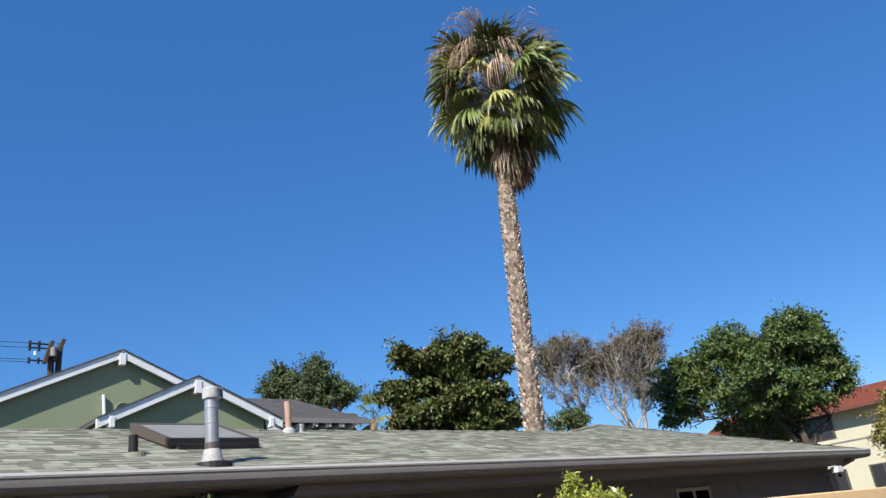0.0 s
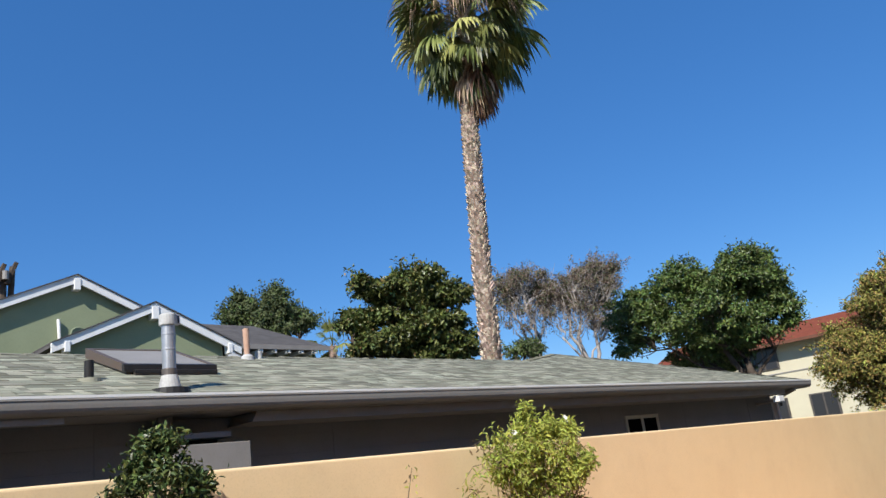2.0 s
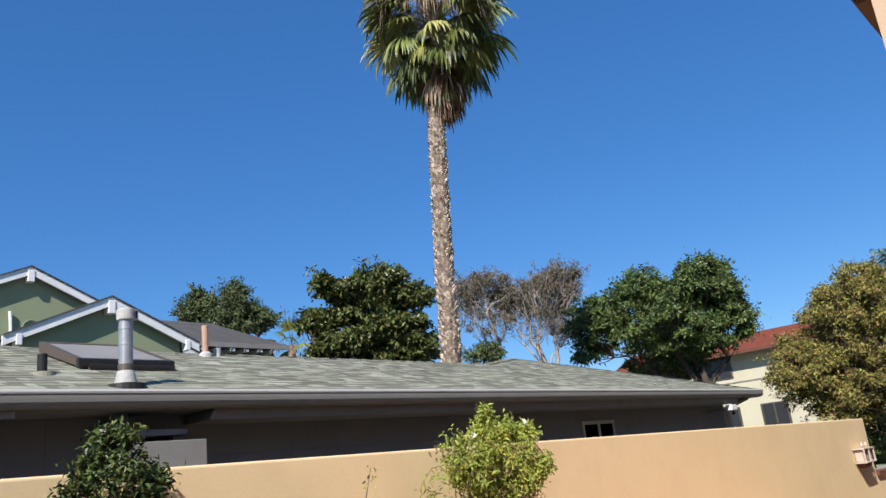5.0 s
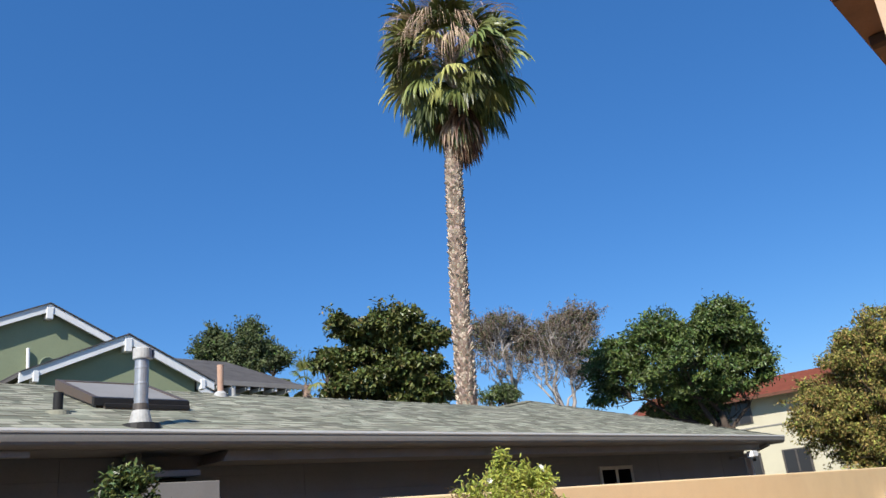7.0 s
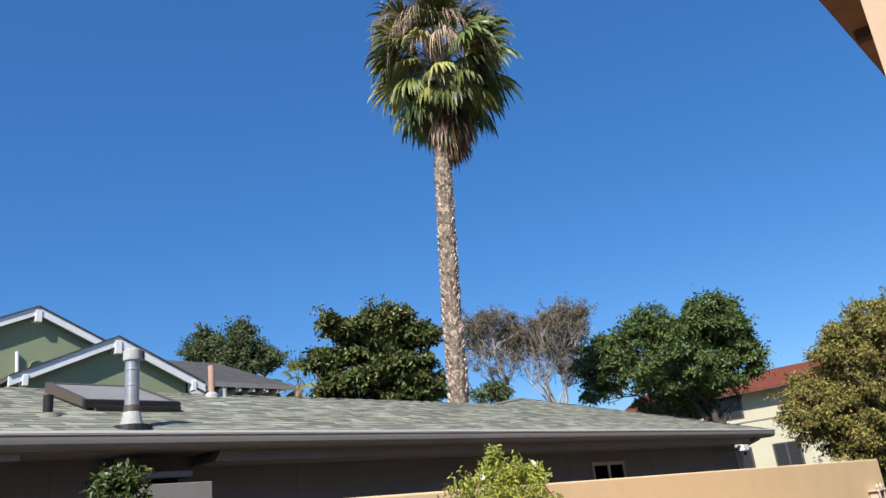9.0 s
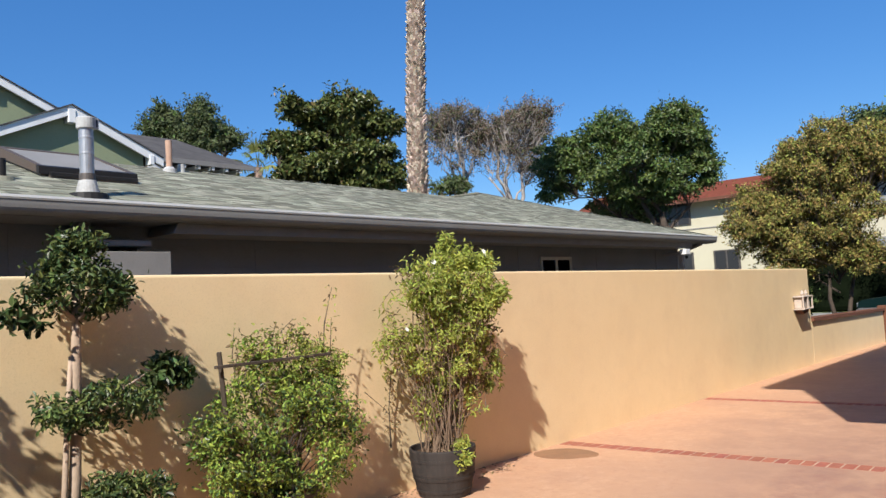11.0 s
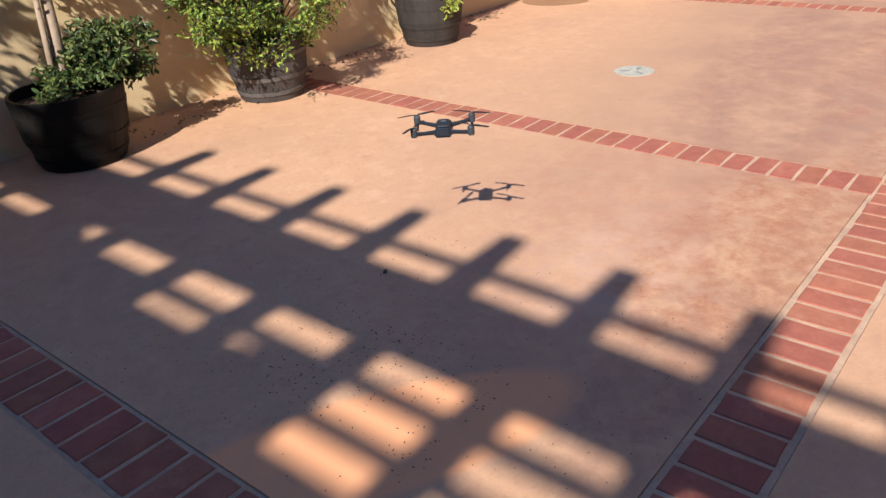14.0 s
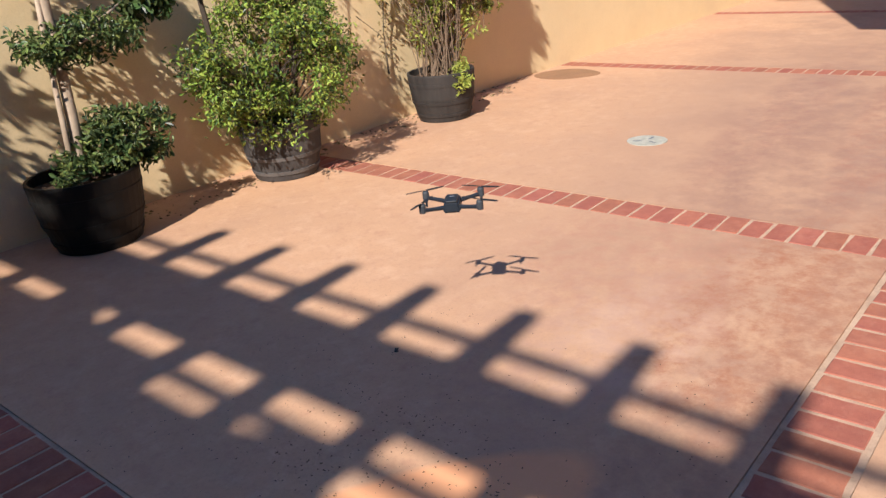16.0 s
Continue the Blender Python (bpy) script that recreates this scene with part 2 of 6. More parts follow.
L_GOLD = leaf("golden_leaf", (0.39, 0.295, 0.10), (0.25, 0.195, 0.065), 0.6, 0.2, 0.55, 0.1)
# Near-black: the shade of trees over the hedge is put into this colour.
L_HEDGE = leaf("shade_dark_hedge_leaf", (0.007, 0.011, 0.005), (0.004, 0.007, 0.003), 0.9, 0.03, 0.4, 0.02)
L_PALM = material("palm_leaf", (0.20, 0.225, 0.068), 0.38, (0.078, 0.102, 0.03), 1.6, 30, 0.0, obrand=0.45, translucent=0.12, spec=0.3)
L_PALMYELLOW = material("yellowed_palm_leaf", (0.46, 0.46, 0.17), 0.45, (0.33, 0.34, 0.10), 1.6, 30, 0.0, obrand=0.2, translucent=0.15, spec=0.3)
L_PALMDRY = leaf("dry_palm_leaf", (0.60, 0.45, 0.32), (0.36, 0.25, 0.17), 0.7, 0.2, 0.4)
L_PALMBROWN = leaf("brown_palm_leaf", (0.27, 0.155, 0.09), (0.15, 0.085, 0.05), 0.8, 0.15, 0.5)
M_PETAL = material("white_petal", (0.78, 0.78, 0.70), 0.5, (0.75, 0.76, 0.68), 20, 60, 0.0)


# ---- mesh helpers ----
def part(name, bm, mat_, parent=None, label="", at=None, smooth=False):
    """Links a bmesh as one mesh object, under a thing or part if one is given."""
    if isinstance(bm, bpy.types.Mesh):
        me = bm
    else:
        me = bpy.data.meshes.new(name)
        bmesh.ops.recalc_face_normals(bm, faces=bm.faces)
        bm.to_mesh(me)
        bm.free()
    if not me.materials:
        me.materials.append(mat_)
    if smooth:
        me.polygons.foreach_set("use_smooth", [True] * len(me.polygons))
    ob = new(name, me)
    if parent:
        ob.parent = parent
    if at is not None:
        ob.matrix_basis = at
    if label:
        ob["label"] = label
    return ob


def empty(name, at=(0, 0, 0)):
    ob = new(name)
    ob.empty_display_size = 0.1
    ob.matrix_basis = Matrix.Translation(at) if not isinstance(at, Matrix) else at
    return ob


def box(bm, x0, x1, y0, y1, z0, z1, bevel=0.0, m=None):
    geom = bmesh.ops.create_cube(bm, size=1.0)["verts"]
    for v in geom:
        v.co = Vector((x0 + (v.co.x + 0.5) * (x1 - x0), y0 + (v.co.y + 0.5) * (y1 - y0), z0 + (v.co.z + 0.5) * (z1 - z0)))
    if bevel:
        edges = list({e for v in geom for e in v.link_edges})
        geom = bmesh.ops.bevel(bm, geom=edges, offset=bevel, segments=2, affect="EDGES", profile=0.5)["verts"]
    if m is not None:
        bmesh.ops.transform(bm, matrix=m, verts=list({v for v in geom}))
    return geom


def boxed(x0, x1, y0, y1, z0, z1, bevel=0.0):
    bm = bmesh.new()
    box(bm, x0, x1, y0, y1, z0, z1, bevel)
    return bm


def tube(bm, pts, radii, seg=8, cap=True):
    """A tapered tube along points."""
    rings = []
    pts = [Vector(p) for p in pts]
    for i, p in enumerate(pts):
        way = (pts[min(i + 1, len(pts) - 1)] - pts[max(i - 1, 0)]).normalized()
        side = way.cross(Vector((0.13, 0.31, 0.94))).normalized()
        if side.length < 0.5:
            side = Vector((1, 0, 0))
        up = side.cross(way)
        r = radii[i] if hasattr(radii, "__len__") else radii
        rings.append([bm.verts.new(p + r * (math.cos(a) * side + math.sin(a) * up)) for a in (2 * math.pi * k / seg for k in range(seg))])
    for a, b in zip(rings, rings[1:]):
        for k in range(seg):
            bm.faces.new((a[k], a[(k + 1) % seg], b[(k + 1) % seg], b[k]))
    if cap:
        bm.faces.new(rings[0][::-1])
        bm.faces.new(rings[-1])
    return rings


def tubed(pts, radii, seg=8):
    bm = bmesh.new()
    tube(bm, pts, radii, seg)
    return bm


def lathe(profile, seg=32, center=(0, 0, 0)):
    """A turned body from (radius, height) pairs."""
    bm = bmesh.new()
    rings = []
    for r, z in profile:
        rings.append([bm.verts.new((center[0] + r * math.cos(2 * math.pi * k / seg), center[1] + r * math.sin(2 * math.pi * k / seg), center[2] + z)) for k in range(seg)])
    for a, b in zip(rings, rings[1:]):
        for k in range(seg):
            bm.faces.new((a[k], a[(k + 1) % seg], b[(k + 1) % seg], b[k]))
    bm.faces.new(rings[0][::-1])
    bm.faces.new(rings[-1])
    return bm


def prism(poly, y0, y1):
    """A slab with the outline poly, of (x, z) pairs, from y0 to y1."""
    bm = bmesh.new()
    a = [bm.verts.new((x, y0, z)) for x, z in poly]
    b = [bm.verts.new((x, y1, z)) for x, z in poly]
    bm.faces.new(a)
    bm.faces.new(b[::-1])
    for i in range(len(poly)):
        j = (i + 1) % len(poly)
        bm.faces.new((a[i], b[i], b[j], a[j]))
    return bm


def slab(pts, thick):
    """A flat plate on a planar outline of 3D points, thick downwards."""
    bm = bmesh.new()
    a = [bm.verts.new(p) for p in pts]
    b = [bm.verts.new(Vector(p) - Vector((0, 0, thick))) for p in pts]
    bm.faces.new(a)
    bm.faces.new(b[::-1])
    for i in range(len(pts)):
        j = (i + 1) % len(pts)
        bm.faces.new((a[i], b[i], b[j], a[j]))
    return bm


def unit(v):
    return v / np.maximum(np.linalg.norm(v, axis=-1, keepdims=True), 1e-9)


def leaves(name, points, outward, size, rng, aspect=0.42, droop=0.2, spread=0.9, vary=0.35, full=False):
    """One mesh of many small folded leaves."""
    n = len(points)
    outward = unit(outward)
    axis = unit(outward * 0.35 + rng.normal(size=(n, 3)) * spread + np.array([0, 0, -droop]))
    face = unit(outward + rng.normal(size=(n, 3)) * 0.55 + np.array([0, 0, 0.35]))
    side = unit(np.cross(axis, face))
    up = np.cross(side, axis)
    length = size * (1 + vary * rng.uniform(-1, 1, size=(n, 1)))
    me = bpy.data.meshes.new(name)
    wide = side * length * aspect * 0.5
    if full:                               # rounded, cupped leaf blades
        v = np.empty((n, 6, 3))
        v[:, 0] = points
        v[:, 1] = points + axis * length * 0.30 + wide * 0.9 + up * length * 0.10
        v[:, 2] = points + axis * length * 0.68 + wide * 0.8 + up * length * 0.07
        v[:, 3] = points + axis * length - up * length * 0.10
        v[:, 4] = points + axis * length * 0.68 - wide * 0.8 + up * length * 0.07
        v[:, 5] = points + axis * length * 0.30 - wide * 0.9 + up * length * 0.10
        i = np.arange(n)[:, None] * 6
        me.from_pydata(v.reshape(-1, 3), [], np.concatenate([i + np.array([0, 1, 2, 3]), i + np.array([0, 3, 4, 5])]))
        return me
    v = np.empty((n, 4, 3))
    v[:, 0] = points
    v[:, 1] = points + axis * length * 0.45 + wide + up * length * 0.06
    v[:, 2] = points + axis * length - up * length * 0.08
    v[:, 3] = points + axis * length * 0.45 - wide + up * length * 0.06
    me.from_pydata(v.reshape(-1, 3), [], np.arange(4 * n).reshape(n, 4))
    return me


def shell(rng, center, radii, n, inner=0.55):
    """Points in the outer part of an ellipsoid, and the way out."""
    d = unit(rng.normal(size=(n, 3)))
    r = (inner + (1.0 - inner) * rng.uniform(size=(n, 1)) ** 0.6) * np.exp(rng.normal(size=(n, 1)) * 0.2)
    return np.array(center) + d * r * np.array(radii), d


def clumps(rng, center, radii, count, clump, per, flat=0.75, low=-0.75, fill=0.85, keep=None, dome=False):
    """A crown of leaf clumps inside an ellipsoid: leaf points, the way out of each, and the clumps' centres. dome: clumps open below."""
    pts, outs, mids = [], [], []
    while len(mids) < count:
        d = rng.normal(size=3)
        d /= np.linalg.norm(d)
        if d[2] < low:
            continue
        c = np.array(center) + d * np.array(radii) * rng.uniform(0.25, 1.0) ** 0.4 * fill
        if keep is not None and not keep(c):
            continue
        mids.append(c)
        r = clump * rng.uniform(0.6, 1.25)
        p, o = shell(rng, c, (r, r, r * flat), per, 0.3)
        if dome:
            under = p[:, 2] < c[2]
            p[under, 2] = 2 * c[2] - p[under, 2]
            p[:, 2] -= 0.45 * r * ((p[:, :2] - c[:2]) ** 2).sum(1) / (r * r)
        pts.append(p)
        outs.append(o + 0.6 * d)
    return np.concatenate(pts), np.concatenate(outs), mids


def limbs(bm, rng, foot, fork, mids, r, seg=6, share=1.0, mains=6):
    """A few bent main limbs, and thinner branches that leave them for the clumps."""
    fork, mids = np.array(fork, float), [np.array(c) for c in mids]
    chosen = [mids[int(rng.integers(len(mids)))]]
    while len(chosen) < min(mains, len(mids)):
        chosen.append(max(mids, key=lambda c: min(np.linalg.norm(c - q) for q in chosen)))
    lines = []
    for c in chosen:
        start = fork + (np.array(foot) - fork) * rng.uniform(0, 0.3)
        span = np.linalg.norm(c - start)
        end = start + (c - start) * 0.88
        pts = [start]
        for f in (0.2, 0.4, 0.6, 0.8):
            pts.append(start + (end - start) * f + rng.normal(size=3) * 0.05 * span + np.array([0, 0, 0.10 * span * math.sin(f * 3.1)]))
        pts.append(end)
        k = r * rng.uniform(0.45, 0.7)
        tube(bm, pts, [k, k * 0.85, k * 0.7, k * 0.5, k * 0.33, k * 0.12], seg, False)
        lines.append((pts, k))
    for c in mids:
        if rng.uniform() > share:
            continue
        pts, k = min(lines, key=lambda q: min(np.linalg.norm(c - p) for p in q[0][1:]))
        i = int(np.argmin([np.linalg.norm(c - p) + 0.25 * (5 - j) * 0 for j, p in enumerate(pts)]))
        a0 = pts[max(1, i - 1)]
        span = np.linalg.norm(c - a0)
        mid = (a0 + c) / 2 + rng.normal(size=3) * 0.12 * span
        w = k * 0.32
        tube(bm, [a0, (a0 + mid) / 2 + rng.normal(size=3) * 0.04 * span, mid, c], [w, w * 0.75, w * 0.5, w * 0.15], 5, False)


def tree(name, label, foot, fork_height, center, radii, count, clump, per, leaf_size, mats, trunk_r, bark, seed, flat=0.75,
         low=-0.6, aspect=0.45, share=1.0, lean=(0, 0), fill=0.85, trunks=1, keep=None, lobes=(), twigs=0, rise=0.0,
         inner=0.0, shoots=0, shoot=0.5, dome=False):
    """A tree with a tapered trunk, limbs and a ragged crown of small leaves; shoots stand out of the crown."""
    rng = np.random.default_rng(seed)
    ob = tagged(empty(name, foot), label, "tree")
    f = np.array(foot)
    fork = f + np.array([lean[0], lean[1], fork_height])
    p, o, mids = clumps(rng, center, radii, count, clump, per, flat, low, fill, keep, dome)
    for lc, lr, ln in lobes:               # further masses of the crown
        p2, o2, m2 = clumps(rng, lc, lr, ln, clump, per, flat, -1.0, fill, None, dome)
        p, o, mids = np.concatenate([p, p2]), np.concatenate([o, o2]), mids + m2
    o = o + np.array([0, 0, rise])
    if inner:                              # dense shaded leaves inside each mass
        for lc, lr, ln in ((center, radii, count), *lobes):
            p2, o2, _ = clumps(rng, lc, np.array(lr) * 0.62, max(3, int(ln * inner)), clump, int(per * 0.6), flat, -1.0, 0.9)
            p, o = np.concatenate([p, p2]), np.concatenate([o, o2])
    bm = bmesh.new()
    heart = np.mean(mids, axis=0)
    for k in range(shoots):
        c = mids[int(rng.integers(len(mids)))]
        d = unit((c - heart) * np.array([1, 1, 0.8]) + rng.normal(size=3) * 0.5 + np.array([0, 0, 0.7]))
        e = c + d * (clump * 0.8 + shoot * rng.uniform(0.4, 1.0))
        tube(bm, [c, (c + e) / 2 + rng.normal(size=3) * 0.05 * shoot, e], [0.014, 0.009, 0.004], 4, False)
        q = c + (e - c) * rng.uniform(0.25, 1.0, size=(34, 1)) + rng.normal(size=(34, 3)) * leaf_size * 0.55
        p, o = np.concatenate([p, q]), np.concatenate([o, d + rng.normal(size=(34, 3)) * 0.7])
    for c in mids:
        for k in range(twigs):
            a = c + (fork - c) * rng.uniform(0.15, 0.4) + rng.normal(size=3) * clump * 0.3
            b = c + rng.normal(size=3) * clump * 0.8
            tube(bm, [a, (a + b) / 2 + rng.normal(size=3) * 0.08, b], [0.014, 0.010, 0.005], 4, False)
    for k in range(trunks):
        off = np.array([rng.uniform(-1, 1), rng.uniform(-1, 1), 0]) * (0.0 if trunks == 1 else 0.35)
        bend = rng.normal(size=3) * 0.06 * fork_height
        tube(bm, [f + off * 0.4, f + off * 0.6 + (fork - f) * 0.35 + bend * 0.5, f + off + (fork - f) * 0.7 + bend, fork + off * 1.5],
             [trunk_r * 1.25, trunk_r, trunk_r * 0.85, trunk_r * 0.6], 10)
    inv = Matrix.Translation(-Vector(foot))
    limbs(bm, rng, f, fork, mids, trunk_r, share=share)
    bmesh.ops.transform(bm, matrix=inv, verts=bm.verts)
    part("trunk", bm, bark, ob, smooth=True)
    pick = rng.uniform(size=len(p))
    edge = 0.0
    for mat_, frac in mats:
        sel = (pick >= edge) & (pick < edge + frac)
        edge += frac
        me = leaves("crown", p[sel] - f, o[sel], leaf_size, rng, aspect)
        part("crown", me, mat_, ob)
    return ob

# ---- ground, driveway and garden wall ----
SLOPE = -0.017
WALL_Y = 4.37


def gz(x):
    return SLOPE * x


bm = bmesh.new()
xs = [-200, -60, -12, 0, 12, 23.6, 26, 45, 80, 300, 900]
rows_ = [[bm.verts.new((x, y, gz(min(max(x, -12), 23.6)) - 0.07)) for x in xs] for y in (-600, -60, -8, 0, 8, 60, 900)]
for a, b in zip(rows_, rows_[1:]):
    for i in range(len(xs) - 1):
        bm.faces.new((a[i], a[i + 1], b[i + 1], b[i]))
tagged(part("ground", bm, M_DIRT), "dry bare earth round the houses", "ground", kind="structure")

driveway = tagged(empty("driveway"), "terracotta-coloured concrete driveway in large panels with stains and one painted light pool", "driveway", kind="structure")
BANDS_X = [(0.53, 0.755), (3.27, 3.478), (6.892, 7.10), (10.70, 10.905)]
breaks = [-7.0] + [v for b in BANDS_X for v in b] + [23.3]
for y0, y1 in ((-6.0, 0.340), (0.576, WALL_Y + 0.05)):
    for x0, x1 in zip(breaks[::2], breaks[1::2]):
        bm = bmesh.new()
        nx = max(1, int((x1 - x0) / 1.2))
        top = [[bm.verts.new((x0 + (x1 - x0) * i / nx, y, gz(x0 + (x1 - x0) * i / nx))) for i in range(nx + 1)] for y in (y0, y1)]
        bot = [[bm.verts.new(v.co - Vector((0, 0, 0.10))) for v in r] for r in top]
        for i in range(nx):
            bm.faces.new((top[0][i], top[0][i + 1], top[1][i + 1], top[1][i]))
            for j in (0, 1):
                bm.faces.new((top[j][i], bot[j][i], bot[j][i + 1], top[j][i + 1]))
        for i in (0, nx):
            bm.faces.new((top[0][i], top[1][i], bot[1][i], bot[0][i]))
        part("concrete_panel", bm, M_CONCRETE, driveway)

BASE_TILT = Matrix.Rotation(-math.asin(SLOPE), 4, "Y")


def brick_mesh(seed):
    rng_ = np.random.default_rng(seed)
    bm = bmesh.new()
    box(bm, -0.0495, 0.0495, -0.098, 0.098, -0.03, 0.0)
    bmesh.ops.subdivide_edges(bm, edges=[e for e in bm.edges if abs(e.verts[0].co.z - e.verts[1].co.z) < 0.001], cuts=1)
    for v in bm.verts:
        v.co += Vector((rng_.normal() * 0.0016, rng_.normal() * 0.0018, 0))
    top = [e for e in bm.edges if all(v.co.z > -0.01 for v in e.verts) and len([f for f in e.link_faces if abs(f.calc_center_median().z) > 0.005]) == 1]
    bmesh.ops.bevel(bm, geom=top, offset=0.004, segments=1, affect="EDGES")
    me = bpy.data.meshes.new("brick")
    bm.to_mesh(me)
    bm.free()
    me.materials.append(M_BRICK)
    return me


# ---- the neighbour's low house behind the wall ----
EAVE_Y, EAVE_Z, PITCH = 6.9, 2.50, 0.333
HX0, HX1, RIDGE_Y = -6.0, 18.4, 9.63


def roof_z(y):
    return EAVE_Z + PITCH * (y - EAVE_Y)


bm = prism([(-7, gz(-7) - 0.3), (16.42, gz(16.42) - 0.3), (16.42, 1.585), (-7, 1.75)], WALL_Y, WALL_Y + 0.2)
bmesh.ops.bevel(bm, geom=[e for e in bm.edges if all(v.co.z > 1 for v in e.verts) or all(v.co.x > 16 and v.co.y < WALL_Y + 0.1 for v in e.verts)], offset=0.018, segments=3, affect="EDGES", profile=0.5)
tagged(part("wall_garden", bm, M_STUCCO),
       "peach stucco garden wall with a plain level top", "wall", kind="structure")
low_wall = tagged(part("wall_low", prism([(16.42, gz(16.42) - 0.3), (23.05, gz(23) - 0.3), (23.05, 0.42), (16.42, 0.55)], WALL_Y + 0.003, WALL_Y + 0.2), M_STUCCO),
                  "low peach stucco wall with a terracotta cap", "wall", kind="structure")
part("cap", prism([(16.425, 0.552), (23.05, 0.422), (23.05, 0.49), (16.425, 0.62)], WALL_Y - 0.05, WALL_Y + 0.25), M_CAP, low_wall, "dark terracotta cap")

house = tagged(empty("neighbour_house", (5, 8, 0)), "low grey stucco house with a grey-green shingle roof", "house")
HI = Matrix.Translation((-5, -8, 0))


def hp(name, bm, mat_, parent=None, label="", smooth=False):
    """A part of the low house, given in world places."""
    if parent is None:
        bmesh.ops.transform(bm, matrix=HI, verts=bm.verts)
        return part(name, bm, mat_, house, label, smooth=smooth)
    bmesh.ops.transform(bm, matrix=HI, verts=bm.verts)
    return part(name, bm, mat_, parent, label, smooth=smooth)


# roof planes
PK = (14.4, 10.8)
RID = roof_z(RIDGE_Y)
bm = bmesh.new()
V = lambda x, y, z: bm.verts.new((x, y, z))
e0, e1 = V(HX0, EAVE_Y, EAVE_Z), V(HX1, EAVE_Y, EAVE_Z)
pk, r1, r0 = V(PK[0], PK[1], roof_z(PK[1])), V(11.9, RIDGE_Y, RID), V(HX0, RIDGE_Y, RID)
b0, b1 = V(HX0, 12.36, EAVE_Z), V(12.9, 12.36, EAVE_Z)
b2, b3 = V(14.4, 14.6, EAVE_Z), V(HX1, 14.6, EAVE_Z)
for f in ((e0, e1, pk, r1, r0), (e1, b3, pk), (b3, b2, pk), (r0, r1, b1, b0), (r1, pk, b2, b1), (e0, b0, b1, b2, b3, e1), (e0, r0, b0)):
    bm.faces.new(f)
bmesh.ops.translate(bm, verts=bm.verts, vec=(0, 0, -0.02))
hp("roof", bm, M_SHINGLE, label="grey-green asphalt shingle roof")

# shingle courses
rng = np.random.default_rng(5)
vs, fs = [], []
course = 0.13
k = 0
while True:
    d0 = k * course - 0.03
    d1 = d0 + course + 0.02
    if d1 > (PK[1] - EAVE_Y) + 0.02:
        break
    xr = HX1 - d0
    xl = HX0 if d1 < RIDGE_Y - EAVE_Y + 0.04 else 11.9 + (d1 - (RIDGE_Y - EAVE_Y)) * 2.13
    x = xl + rng.uniform(-0.3, 0)
    while x < xr - 0.1:
        w = rng.choice((0.09, 0.14, 0.2, 0.26)) * rng.uniform(0.8, 1.2)
        t0, t1 = 0.008 + rng.choice((-0.003, 0.003)), 0.003
        jd = rng.uniform(-0.02, 0.012) if k else rng.uniform(-0.03, 0.0)
        a = [(x, d0 + jd, t0), (min(x + w, xr), d0 + jd, t0), (min(x + w, xr), d1, t1), (x, d1, t1), (x, d0 + jd, -0.01), (min(x + w, xr), d0 + jd, -0.01)]
        i = len(vs)
        for px, pd, pt in a:
            vs.append((px - 5, EAVE_Y + pd - 8, roof_z(EAVE_Y + pd) + pt))
        fs += [(i, i + 1, i + 2, i + 3), (i + 4, i + 5, i + 1, i)]
        x += w
    k += 1
me = bpy.data.meshes.new("shingles")
me.from_pydata(vs, [], fs)
me.materials.append(M_SHINGLE)
me.materials.append(M_SHINGLEEDGE)
me.polygons.foreach_set("material_index", [0, 1] * (len(fs) // 2))
o = part("shingles", me, M_SHINGLE, house)
o["kind"] = "stuff"
# ridge and hip caps: bent shingles that overlap along each ridge
def ridge_caps(name, p, q, fall, step=0.26, wide=0.13):
    p, q = Vector(p), Vector(q)
    way = (q - p).normalized()
    side = way.cross(Vector((0, 0, 1))).normalized()
    n = int((q - p).length / step)
    for i in range(n):
        c = p + (q - p) * (i / n)
        e = c + way * (step + 0.07)
        lift, w = rng.uniform(0.0, 0.008), wide * rng.uniform(0.85, 1.1)
        bm_ = bmesh.new()
        rows = []
        for at, up in ((c, 0.010 + lift), (e, 0.002)):
            rows.append([bm_.verts.new(at + side * w * s_ + Vector((0, 0, up - fall * w * abs(s_) + rng.normal() * 0.003))) for s_ in (-1, 0, 1)])
            rows.append([bm_.verts.new(v.co - Vector((0, 0, 0.014))) for v in rows[-1]])
        t0_, b0_, t1_ = rows[:3]
        for k_ in (0, 1):
            bm_.faces.new((t0_[k_], t0_[k_ + 1], t1_[k_ + 1], t1_[k_]))
            bm_.faces.new((b0_[k_], b0_[k_ + 1], t0_[k_ + 1], t0_[k_]))
        hp(name, bm_, M_SHINGLE)


TOP = (*PK, roof_z(PK[1]))
ridge_caps("ridge_cap", (HX0, RIDGE_Y, RID), (11.9, RIDGE_Y, RID), PITCH)
ridge_caps("ridge_cap", (11.9, RIDGE_Y, RID), TOP, 0.2, 0.2)
ridge_caps("hip_cap", (HX1, EAVE_Y, EAVE_Z + 0.01), TOP, 0.2, 0.24)

# walls, soffit, gutter
hp("front_wall", boxed(HX0 + 0.4, 17.6, 7.5, 7.7, -0.4, 2.36), M_GREYWALL)
hp("side_wall", boxed(17.4, 17.6, 7.703, 14.2, -0.4, 2.36), M_GREYWALL)
hp("back_wall", boxed(HX0 + 0.4, 17.39, 12.0, 12.2, -0.4, 2.36), M_GREYWALL)
hp("soffit", boxed(HX0, HX1 - 0.03, EAVE_Y + 0.02, 7.52, 2.34, 2.365), M_GREYTRIM)
bm = bmesh.new()
